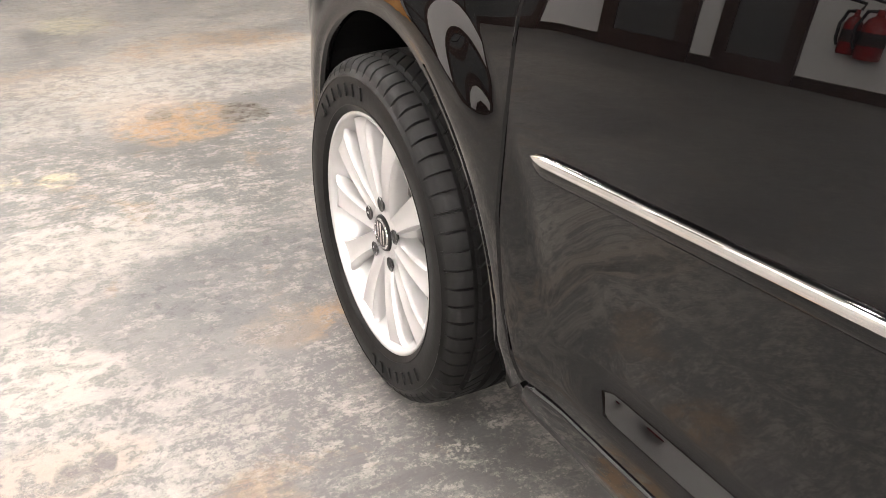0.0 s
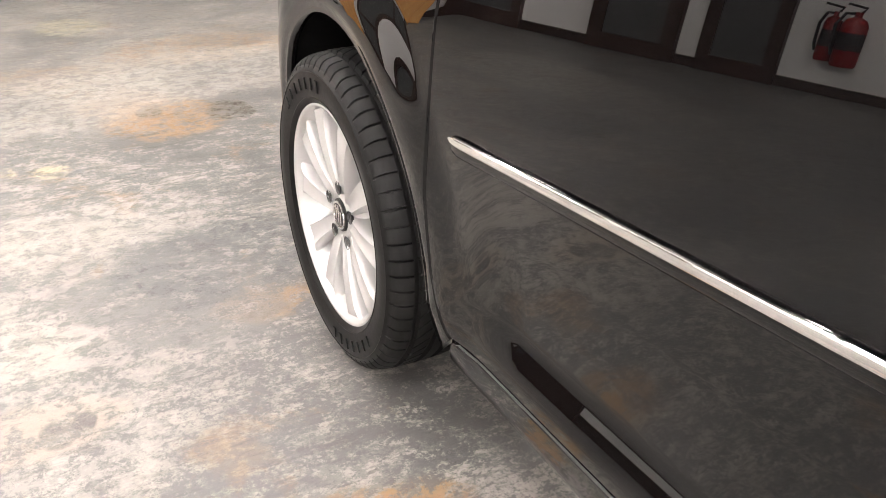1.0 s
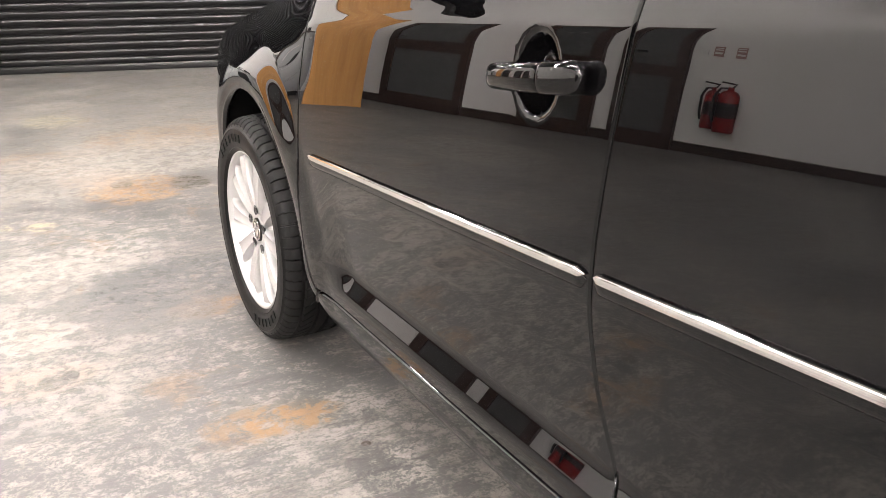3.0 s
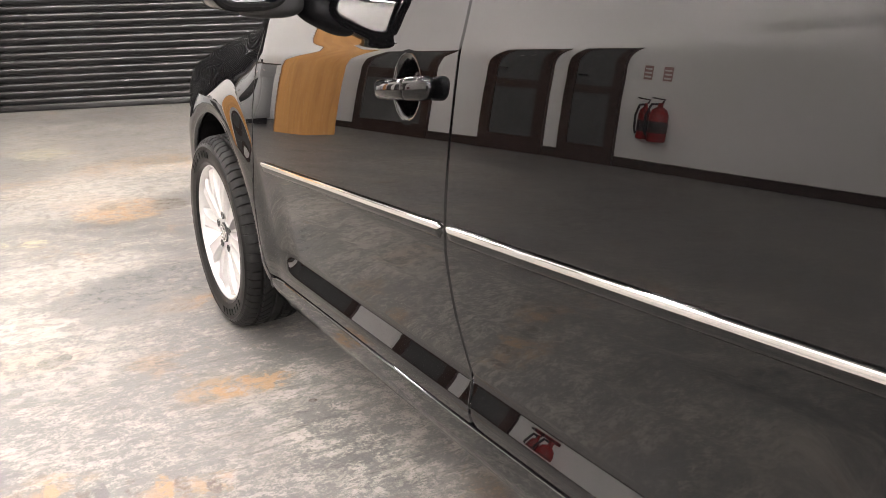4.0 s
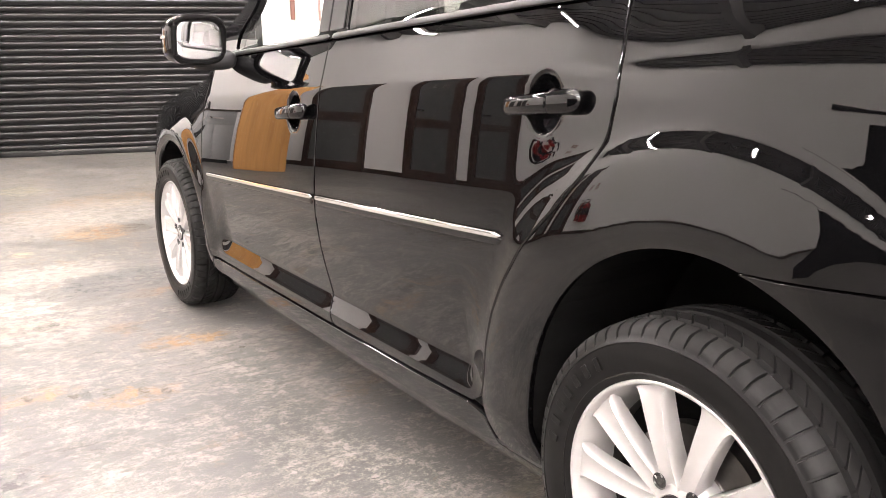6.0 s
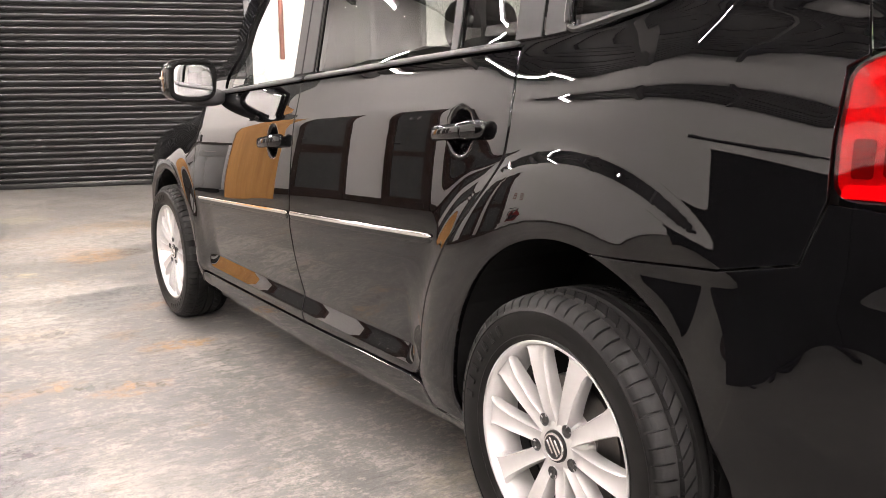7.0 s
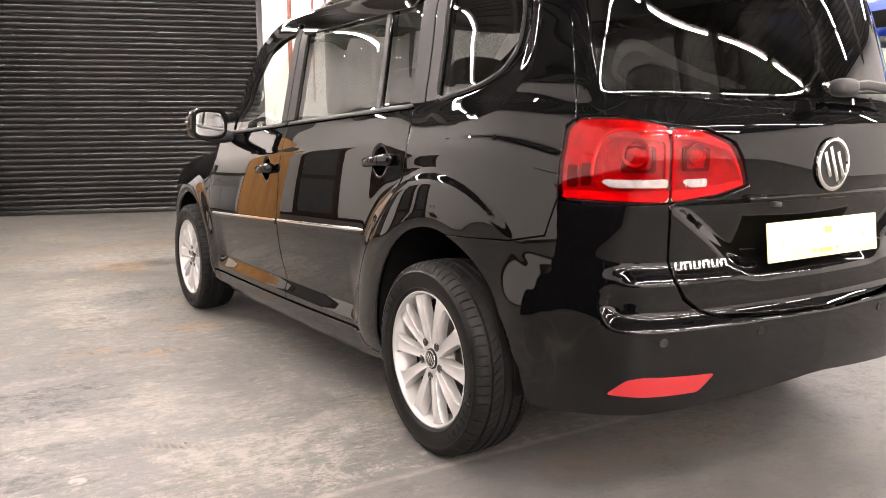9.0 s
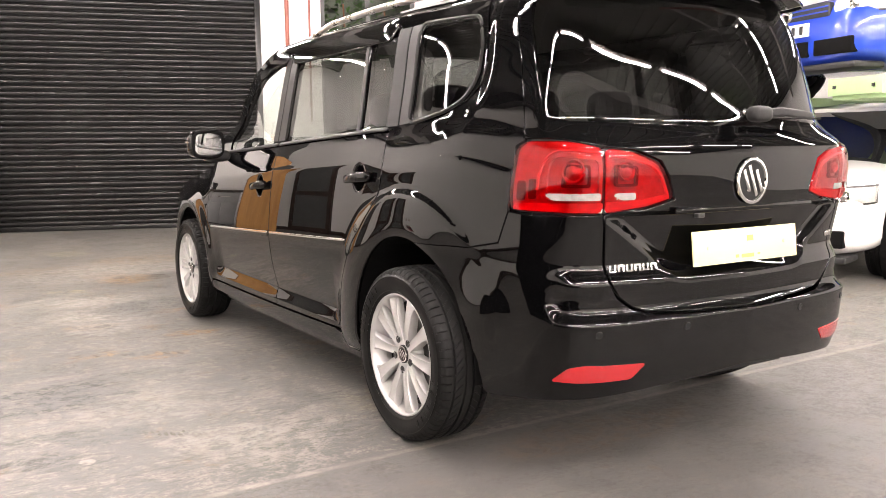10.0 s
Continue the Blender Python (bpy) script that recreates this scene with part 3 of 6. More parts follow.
def dense(poly, gap, closed=True):
    out = []
    p = [np.array(q, float) for q in poly]
    for a, b in zip(p, p[1:] + p[:1] if closed else p[1:]):
        n = max(1, int(np.ceil(np.hypot(*(b - a)) / gap)))
        out += [a + (b - a) * i / n for i in range(n)]
    if not closed:
        out.append(p[-1])
    return np.array(out)


def rounded(poly, r=0.03, n=5, sharp=()):
    """The outline with its corners rounded."""
    out = []
    p = [np.array(q, float) for q in poly]
    for i, b in enumerate(p):
        a, c = p[i - 1], p[(i + 1) % len(p)]
        if i in sharp:
            out.append(b)
            continue
        u, v = a - b, c - b
        lu, lv = np.hypot(*u), np.hypot(*v)
        d = min(r, 0.45 * lu, 0.45 * lv)
        u, v = b + u / lu * d, b + v / lv * d
        out += [u * (1 - t) ** 2 + 2 * b * t * (1 - t) + v * t * t for t in np.linspace(0, 1, n)]
    return out


ROWS_FINE = np.unique(np.round(np.concatenate([np.arange(0.18, 1.66, 0.015), [0.333, 0.340, 0.346, 0.354, 0.365, 0.376, 0.386, 0.392, 0.398, 0.404, 0.411, 0.42, 0.435, 0.47, 0.49, 0.945, 0.955, 0.962, 0.97, 0.98, 0.99, 1.01,
                                               0.555, 0.565, 0.575, 0.585, 0.66, 0.67, 0.68]]), 3))


def sheet(outline, holes=(), gap=0.02, edge=0.015, rows=ROWS_FINE, merge=0.006, extra=()):
    """A flat mesh of an outline in (s, z): points and triangles."""
    from mathutils.geometry import delaunay_2d_cdt
    rings = [dense(outline, edge)] + [dense(h, edge) for h in holes]
    lo, hi = rings[0].min(0), rings[0].max(0)
    ss = np.arange(np.floor(lo[0] / gap), np.ceil(hi[0] / gap) + 1) * gap
    pts = []
    for k, q in enumerate(rows):
        s = ss
        z = q + rake(s) * step(q, 0.42, 0.95) * (1 - step(q, 1.05, 1.35)) * step(s, -0.75, -0.2)
        pts.append(np.stack([s, z], -1))
    pts = np.concatenate(pts)
    for cs, cz, a, b in extra:
        far = np.hypot((pts[:, 0] - cs) / a, (pts[:, 1] - cz) / b) > 1.15
        ring = [(cs + a * q * math.cos(t), cz + b * q * math.sin(t)) for q in np.linspace(0.12, 1.1, 12) for t in np.linspace(0, 2 * math.pi, 25)[:-1]]
        pts = np.vstack([pts[far], ring])
    ok = inside(rings[0], pts)
    for h in rings[1:]:
        ok &= ~inside(h, pts)
    pts = pts[ok]
    for r in rings:
        d = np.min(np.hypot(pts[:, None, 0] - r[None, :, 0], pts[:, None, 1] - r[None, :, 1]), 1) if len(pts) else np.zeros(0)
        pts = pts[d > merge]
    verts, edges, base = [], [], 0
    for r in rings:
        edges += [(base + i, base + (i + 1) % len(r)) for i in range(len(r))]
        verts += [Vector(q) for q in r]
        base += len(r)
    verts += [Vector(q) for q in pts]
    out = delaunay_2d_cdt(verts, edges, [], 0, 1e-6)
    v = np.array([tuple(q) for q in out[0]])
    f = np.array([t for t in out[2] if len(t) == 3])
    c = v[f].mean(1)
    ok = inside(rings[0], c)
    for h in rings[1:]:
        ok &= ~inside(h, c)
    f = f[ok]
    a, b, c = v[f[:, 0]], v[f[:, 1]], v[f[:, 2]]
    area = (b[:, 0] - a[:, 0]) * (c[:, 1] - a[:, 1]) - (b[:, 1] - a[:, 1]) * (c[:, 0] - a[:, 0])
    f[area < 0] = f[area < 0][:, ::-1]
    return v, f[abs(area) > 1e-9]


def panel(name, outline, mat, parent, holes=(), off=0.0, depth=0.02, right=False, label="", bulge=None, both=False, **kw):
    """A panel of the body with flanges turned in along its edges. both: goes on over the centre line."""
    v, f = sheet(outline, holes, **kw)
    p, n = flank(v[:, 0], v[:, 1], off), flank_normal(v[:, 0], v[:, 1])
    if bulge is not None:
        p = p + n * bulge(v[:, 0], v[:, 1])[:, None]
    # s falls towards the tail, so the faces turn round
    f = f[:, ::-1]
    if both:
        k = len(p)
        centre = abs(v[:, 0] - S_TAIL) < 1e-5
        p[centre, 0] = 0
        n[centre, 0] = 0
        flip = np.array([-1, 1, 1])
        twin = np.where(centre, np.arange(k), np.arange(k) + k)
        p, n, f = np.vstack([p, p * flip]), np.vstack([n, n * flip]), np.vstack([f, twin[f][:, ::-1]])
    count = {}
    for t in f:
        for a, b in ((t[0], t[1]), (t[1], t[2]), (t[2], t[0])):
            count[(a, b)] = 1
    rim = [(a, b) for a, b in count if (b, a) not in count]
    used = sorted({a for e in rim for a in e})
    side = {}
    for a, b in rim:
        d = p[b] - p[a]
        m = np.cross(d, n[a])
        for q in (a, b):
            side[q] = side.get(q, 0) + m
    k = len(p)
    top, low = {a: k + i for i, a in enumerate(used)}, {a: k + len(used) + i for i, a in enumerate(used)}
    out = np.array([side[a] / (np.linalg.norm(side[a]) + 1e-12) for a in used])
    # the edge rolls over a little before it turns in
    p2 = np.vstack([p, p[used] - n[used] * 0.0015 + out * 0.0005, p[used] - n[used] * depth])
    n2 = np.vstack([n, out * 0.7 + n[used] * 0.7, out])
    walls = []
    for a, b in rim:
        walls += [(a, top[a], top[b]), (a, top[b], b), (top[a], low[a], low[b]), (top[a], low[b], top[b])]
    f2 = np.vstack([f, np.array(walls)])
    if right:
        p2, n2, f2 = p2 * [-1, 1, 1], n2 * [-1, 1, 1], f2[:, ::-1]
    return mesh_object(name, p2, f2, mat, parent, label, normals=n2)


def arch(which, a0, a1, grow=0.0, n=28):
    """Points on a wheel arch, from angle a0 to a1 (degrees, 0 towards the nose)."""
    centre, a, b, _, mid = which
    return [(centre + (a + grow) * math.cos(radians(t)), mid + (b + grow) * math.sin(radians(t))) for t in np.linspace(a0, a1, n)]


def belt(s):
    return 1.127 - 0.05 * s

# ---- the hall ----
# The hall stands turned against the car; its own axes: u across, v towards the shutter.
HALL = pose(0, 0, 0, 0, 0, -17.4)
WALL_U, SHUTTER_V, RIGHT_U, BACK_V, HEIGHT = -6.9, 8.61, 9.5, -11.0, 3.8
SHUTTER_A, SHUTTER_B = -5.2, -0.82


def in_hall(ob, m=None):
    ob.matrix_basis = HALL @ m if m is not None else HALL
    return ob


def structure(name, bm, mat, label, category=""):
    return tagged(in_hall(part(name, bm, mat)), label, category or name.split("_")[0], kind="structure")


def slab(name, lo, hi, mat, label, category="", bevel=0.0):
    bm = bmesh.new()
    box(bm, lo, hi, bevel)
    return structure(name, bm, mat, label, category)


ground_mesh = bmesh.new()
box(ground_mesh, (-20, -20, -0.2), (20, 20, 0))
tagged(part("floor", ground_mesh, concrete), "worn grey painted concrete floor with rust and oil stains", "floor", kind="structure")
slab("wall_left", (WALL_U - 0.2, BACK_V, 0), (WALL_U, SHUTTER_V + 0.4, HEIGHT), white_wall, "white painted wall with dark doors", "wall")
slab("wall_back", (WALL_U - 0.2, BACK_V - 0.2, 0), (RIGHT_U + 0.2, BACK_V, HEIGHT), white_wall, "white painted rear wall", "wall")
slab("wall_right", (RIGHT_U, BACK_V, 0), (RIGHT_U + 0.2, SHUTTER_V + 0.4, HEIGHT), white_wall, "white painted wall beyond the lift", "wall")
slab("wall_front_1", (WALL_U, SHUTTER_V + 0.02, 0), (SHUTTER_A, SHUTTER_V + 0.4, 2.3), white_wall, "white painted pier beside the shutter", "wall")
slab("wall_front_7", (WALL_U, SHUTTER_V + 0.02, 2.3), (SHUTTER_A, SHUTTER_V + 0.4, HEIGHT), door_grey, "dark grey cladding above the white pier", "wall")
slab("wall_front_2", (SHUTTER_B, SHUTTER_V + 0.02, 0), (0.02, SHUTTER_V + 0.4, HEIGHT), white_wall, "white painted pier beside the shutter", "wall")
slab("wall_front_3", (1.35, SHUTTER_V + 0.02, 0), (RIGHT_U, SHUTTER_V + 0.4, HEIGHT), white_wall, "white painted front wall", "wall")
slab("wall_front_4", (0.02, SHUTTER_V + 0.02, 0), (1.35, SHUTTER_V + 0.4, 1.25), white_wall, "white painted wall below the window", "wall")
slab("wall_front_5", (0.02, SHUTTER_V + 0.02, 3.4), (1.35, SHUTTER_V + 0.4, HEIGHT), white_wall, "white painted wall above the window", "wall")
slab("wall_front_6", (SHUTTER_A, SHUTTER_V - 0.15, 3.4), (SHUTTER_B, SHUTTER_V + 0.4, HEIGHT), white_wall, "white painted lintel over the shutter", "wall")

bm = bmesh.new()
u = WALL_U - 0.2
while u < RIGHT_U:
    box(bm, (u, BACK_V - 0.2, HEIGHT), (u + 0.16, SHUTTER_V + 0.4, HEIGHT + 0.05))
    box(bm, (u + 0.16, BACK_V - 0.2, HEIGHT + 0.035), (u + 0.34, SHUTTER_V + 0.4, HEIGHT + 0.085))
    u += 0.34
for v in (-7.2, -4.3, -1.4, 1.4, 4.3, 7.2):
    box(bm, (WALL_U, v - 0.06, HEIGHT - 0.22), (RIGHT_U, v + 0.06, HEIGHT))
structure("ceiling", bm, ceiling_mat, "grey ribbed metal roof on steel beams")

# roller shutter: curved slats in side guides
shutter = tagged(in_hall(new("shutter")), "black steel roller shutter, closed down to the floor", "shutter", kind="structure")
PITCH = 0.072
slat_profile = [(0.012, 0.000), (-0.001, 0.001), (-0.006, 0.004), (-0.0120, 0.013), (-0.0160, 0.024), (-0.0180, 0.034), (-0.0180, 0.041), (-0.0160, 0.048), (-0.0125, 0.0545), (-0.0070, 0.0595), (0.002, 0.0625), (0.012, 0.064), (0.012, PITCH)]
sv, sf = [], []
for u in (SHUTTER_A, SHUTTER_B):
    sv += [(u, SHUTTER_V + d, h) for d, h in slat_profile]
k = len(slat_profile)
sf = [(i, i + k, i + k + 1, i + 1) for i in range(k - 1)]
slat_mesh = bpy.data.meshes.new("slat")
slat_mesh.from_pydata(sv, [], sf)
slat_mesh.materials.append(shutter_mat)
slat_mesh.shade_smooth()
z = 0.07
while z < 3.4:
    slat = new("slat", slat_mesh)
    slat.parent = shutter
    slat.location = (0, random.uniform(-0.0015, 0.0015), z)
    z += PITCH
box_part("bottom_rail", (SHUTTER_A, SHUTTER_V - 0.02, 0.004), (SHUTTER_B, SHUTTER_V + 0.015, 0.068), shutter_mat, shutter, 0.006)
for u in (SHUTTER_A - 0.03, SHUTTER_B - 0.045):
    box_part("guide", (u, SHUTTER_V - 0.045, 0.002), (u + 0.075, SHUTTER_V + 0.018, 3.4), shutter_mat, shutter, 0.004)

# beside the shutter: pipes, a white door leaf, a window with plants behind it
for u, r, z0 in ((-0.44, 0.028, 1.42), (-0.14, 0.014, 1.3)):
    pipe = tagged(in_hall(part("pipe", tube([(u, SHUTTER_V - 0.04, z0), (u, SHUTTER_V - 0.04, 3.76)], r, 12), pipe_mat, smooth=True)), "red-brown painted pipe running up the white wall", "pipe")
    for z in (1.75, 2.5, 3.2):
        box_part("pipe_clip", (u - r - 0.012, SHUTTER_V - 0.045, z), (u + r + 0.012, SHUTTER_V + 0.018, z + 0.03), brushed, pipe)
bm = bmesh.new()
box(bm, (-0.66, SHUTTER_V - 0.07, 0.002), (0.02, SHUTTER_V - 0.02, 1.40), 0.004)
locker = in_hall(part("cupboard", bm, white_wall, smooth=True))
tagged(locker, "white low cupboard against the wall by the shutter", "cupboard")
box_part("door_panel", (-0.58, SHUTTER_V - 0.078, 0.12), (-0.34, SHUTTER_V - 0.071, 1.26), white_wall, locker, 0.003)
box_part("door_panel", (-0.28, SHUTTER_V - 0.078, 0.12), (-0.04, SHUTTER_V - 0.071, 1.26), white_wall, locker, 0.003)
win = tagged(in_hall(new("window_1")), "dark framed window with plants showing behind the glass", "window", kind="structure")
for lo, hi in (((0.02, 0.06, 1.25), (0.08, 0.14, 3.4)), ((1.29, 0.06, 1.25), (1.35, 0.14, 3.4)), ((0.08, 0.06, 1.25), (1.29, 0.14, 1.31)), ((0.08, 0.06, 3.34), (1.29, 0.14, 3.4)), ((0.65, 0.07, 1.31), (0.71, 0.13, 3.34))):
    box_part("window_frame", (lo[0], SHUTTER_V + lo[1], lo[2]), (hi[0], SHUTTER_V + hi[1], hi[2]), black_part, win)
for a, b in ((0.08, 0.65), (0.71, 1.29)):
    box_part("pane", (a, SHUTTER_V + 0.097, 1.31), (b, SHUTTER_V + 0.103, 3.34), pane_glass, win)
slab("wall_niche", (0.0, SHUTTER_V + 1.0, 0), (1.5, SHUTTER_V + 1.1, 4), door_grey, "grey wall behind the window", "wall")
rnd = random.Random(4)
for pu in (0.42, 1.02):
    bm = bmesh.new()
    for i in range(170):
        a, h = rnd.uniform(0, 6.28), rnd.uniform(0.0, 1.0)
        c = Vector((pu + math.cos(a) * 0.22 * h ** 0.5, SHUTTER_V + 0.6 + math.sin(a) * 0.2 * h ** 0.5, 2.2 + h * 0.95))
        d = Vector((math.cos(a), math.sin(a), rnd.uniform(-0.5, 0.9))).normalized()
        w = d.cross(Vector((0, 0, 1))).normalized() * rnd.uniform(0.02, 0.035)
        n = rnd.uniform(0.10, 0.17)
        q = [bm.verts.new(p) for p in (c, c + d * n * 0.5 + w, c + d * n + Vector((0, 0, -0.02)), c + d * n * 0.5 - w)]
        bm.faces.new(q)
    plant = in_hall(part("plant", bm, leaf_mat))
    tagged(plant, "green leafy plant standing behind the window", "plant", kind="stuff")
    part("stem", tube([(pu, SHUTTER_V + 0.6, 2.05), (pu + 0.02, SHUTTER_V + 0.6, 2.6), (pu, SHUTTER_V + 0.6, 3.1)], 0.012, 6), pipe_mat, plant)
    bm, _ = lathe([(2.0 - 1.999, 0.10), (2.0, 0.13), (2.05, 0.14), (2.06, 0.12), (2.02, 0.02)], 16, "z")
    bmesh.ops.translate(bm, vec=(pu, SHUTTER_V + 0.6, 0), verts=bm.verts)
    part("pot", bm, black_part, plant, smooth=True)

# skirting along the left wall, between the doors
DOORS = ((3.80, 4.46), (4.66, 5.52), (6.30, 7.55))
marks = [BACK_V] + [q for d in DOORS for q in d] + [SHUTTER_V]
for a, b in zip(marks[::2], marks[1::2]):
    slab("baseboard", (WALL_U, a, 0.002), (WALL_U + 0.022, b, 0.09), skirting_mat, "dark varnished skirting board", "baseboard")
for i, (a, b) in enumerate(DOORS):
    d = tagged(in_hall(new("door_%d" % (i + 1))), "dark-stained wooden door with a grey panel, closed", "door", kind="structure")
    w = 0.11 if i != 1 else 0.14
    for lo, hi in (((a, 0.002), (a + w, 2.04)), ((b - w, 0.002), (b, 2.04)), ((a + w, 1.92), (b - w, 2.04)), ((a + w, 0.002), (b - w, 0.16))):
        box_part("door_frame", (WALL_U + 0.001, lo[0], lo[1]), (WALL_U + 0.05, hi[0], hi[1]), dark_wood, d)
    box_part("door_leaf", (WALL_U + 0.002, a + w, 0.16), (WALL_U + 0.03, b - w, 1.92), door_grey, d)
    box_part("mid_rail", (WALL_U + 0.031, a + w, 0.78), (WALL_U + 0.042, b - w, 0.90), dark_wood, d)
    part("door_handle", tube([(WALL_U + 0.035, b - w - 0.06, 1.0), (WALL_U + 0.09, b - w - 0.06, 1.0), (WALL_U + 0.09, b - w - 0.17, 1.0)], 0.009, 8), chrome, d)
    if i == 1:
        part("pull_bar", tube([(WALL_U + 0.035, a + w + 0.18, 1.5), (WALL_U + 0.07, a + w + 0.18, 1.42), (WALL_U + 0.07, a + w + 0.34, 1.42), (WALL_U + 0.035, a + w + 0.34, 1.5)], 0.008, 8), brushed, d)
# added stand-in, never in view: gives the dark shape mirrored in the rear flank
screen = tagged(in_hall(new("work_screen")), "unseen row of black panels added to darken the reflections in the car's rear flank", "screen")
v = -0.74
while v > -9.5:
    box_part("panel", (-3.03, v - 1.9, 0.03), (-3.00, v, 1.13), liner, screen, 0.004)
    part("post", tube([(-3.015, v - 0.95, 0.003), (-3.015, v - 0.95, 1.15)], 0.018, 8), liner, screen)
    box_part("foot", (-3.25, v - 0.98, 0.002), (-2.78, v - 0.92, 0.028), liner, screen, 0.004)
    v -= 1.95
conduit = part("conduit", tube([(WALL_U + 0.025, -9.0, 1.78), (WALL_U + 0.025, -0.45, 1.78)], 0.022, 8), black_part, smooth=True)
tagged(in_hall(conduit), "thin black conduit running along the white wall", "pipe")

# fire extinguishers with their signs, a switch
def extinguisher(v, r, h, z0):
    bm, _ = lathe([(0, 0.02), (0.0, r * 0.9), (0.02, r), (h * 0.72, r), (h * 0.84, r * 0.75), (h * 0.9, r * 0.3), (h, r * 0.28), (h, 0.0)], 24, "z")
    ob = in_hall(part("fire_extinguisher", bm, red_paint, smooth=True), pose(WALL_U + r + 0.012, v, z0))
    tagged(ob, "red fire extinguisher hung on the white wall", "extinguisher", "fire extinguishers on the wall")
    part("hose", tube([(0, 0.0, h * 0.97), (0.02, r * 0.9, h * 0.95), (0.03, r * 1.35, h * 0.7), (0.03, r * 1.25, h * 0.35), (0.02, r * 1.02, h * 0.2)], 0.012, 8), black_part, ob)
    part("lever", tube([(0, -0.02, h), (0, -0.04, h + 0.04), (0, 0.09, h + 0.06)], 0.011, 6), black_part, ob)
    bm, _ = lathe([(h * 0.32, r + 0.0015), (h * 0.6, r + 0.0015)], 24, "z")
    part("label_band", bm, black_part, ob)
    box_part("wall_hook", (-r - 0.012, -0.03, h * 0.6), (-r + 0.01, 0.03, h * 0.8), black_part, ob)


extinguisher(3.33, 0.088, 0.42, 0.31)
extinguisher(3.49, 0.060, 0.38, 0.33)
for v, m in ((3.36, sign_red), (3.56, sign_red), (3.70, sign_white)):
    bm = bmesh.new()
    h = 0.13 if m is sign_red else 0.09
    box(bm, (WALL_U + 0.001, v - 0.045, 1.02), (WALL_U + 0.006, v + 0.045, 1.02 + h))
    s = in_hall(part("sign" if h > 0.1 else "light_switch", bm, m))
    tagged(s, "small red and white fire notice on the wall" if h > 0.1 else "white light switch on the wall", "sign" if h > 0.1 else "switch")
    if h > 0.1:
        for q in range(3):
            box_part("text_bar", (WALL_U + 0.0062, v - 0.035, 1.04 + q * 0.035), (WALL_U + 0.0072, v + 0.035, 1.055 + q * 0.035), sign_white, s)

# wooden sheet and grey cabinets towards the corner
bm = bmesh.new()
box(bm, (-0.02, -0.33, 0), (0.02, 0.33, 2.1), 0.003)
tagged(in_hall(part("wood_sheet", bm, wood), pose(-5.72, 7.0, 0.0, 0, 0, 109)), "tall orange-brown wooden sheet standing by the wall", "board")
for i in range(3):
    cab = new("cabinet")
    in_hall(cab, pose(-6.0 + 0.62 * i, 8.28, 0))
    tagged(cab, "grey workshop cabinet with drawers under a dark worktop", "cabinet", "row of workshop cabinets")
    box_part("body", (0, -0.28, 0.08), (0.6, 0.26, 0.86), cabinet_mat, cab, 0.004)
    box_part("plinth", (0.02, -0.25, 0.002), (0.58, 0.24, 0.08), black_part, cab)
    box_part("drawer", (0.02, -0.297, 0.66), (0.58, -0.281, 0.84), cabinet_mat, cab, 0.003)
    box_part("door", (0.02, -0.297, 0.11), (0.29, -0.281, 0.64), cabinet_mat if i != 1 else black_part, cab, 0.003)
    box_part("door", (0.31, -0.297, 0.11), (0.58, -0.281, 0.64), cabinet_mat, cab, 0.003)
    box_part("handle", (0.2, -0.312, 0.75), (0.4, -0.298, 0.765), brushed, cab)
bm = bmesh.new()
box(bm, (-6.02, 7.97, 0.862), (-4.1, 8.57, 0.90), 0.004)
tagged(in_hall(part("worktop", bm, cabinet_top, smooth=True)), "dark worktop lying across the grey cabinets", "worktop")
for i, (x, w, h) in enumerate(((-5.7, 0.2, 0.14), (-5.3, 0.14, 0.22), (-4.8, 0.26, 0.12))):
    bm = bmesh.new()
    box(bm, (x, 8.2, 0.902), (x + w, 8.2 + w, 0.902 + h), 0.01)
    tagged(in_hall(part("tool_box", bm, black_part if i != 1 else cabinet_mat, smooth=True)), "small tool box standing on the dark worktop", "box")

# strip lights in rows across the hall
def strip_light(u, v, turn):
    bm = bmesh.new()
    box(bm, (0, -0.06, -0.05), (1.5, 0.06, 0), 0.004)
    ob = in_hall(part("strip_light", bm, fitting_mat, smooth=True), pose(u, v, HEIGHT - 0.27, 0, 0, turn))
    tagged(ob, "lit white fluorescent strip light hung under the roof", "light", "rows of strip lights")
    part("tube", tube([(0.03, 0, -0.075), (1.47, 0, -0.075)], 0.024, 8), tube_mat, ob)
    for q in (0.2, 1.3):
        part("hanger", tube([(q, 0, 0), (q, 0, 0.28)], 0.004, 5), brushed, ob)


LIGHT_ROWS = (-8.7, -5.8, -2.9, 0.0, 2.9, 5.8)
for v, first, last in zip(LIGHT_ROWS, (1, 1, 1, 1, 0, 0), (8, 8, 8, 8, 8, 3)):
    for k in range(first, last):
        strip_light(-6.4 + k * 1.78, v, 0)

# ---- the car ----
car = tagged(new("car"), "glossy black people carrier with silver alloy wheels parked on the concrete", "car")
GAP = 0.0044


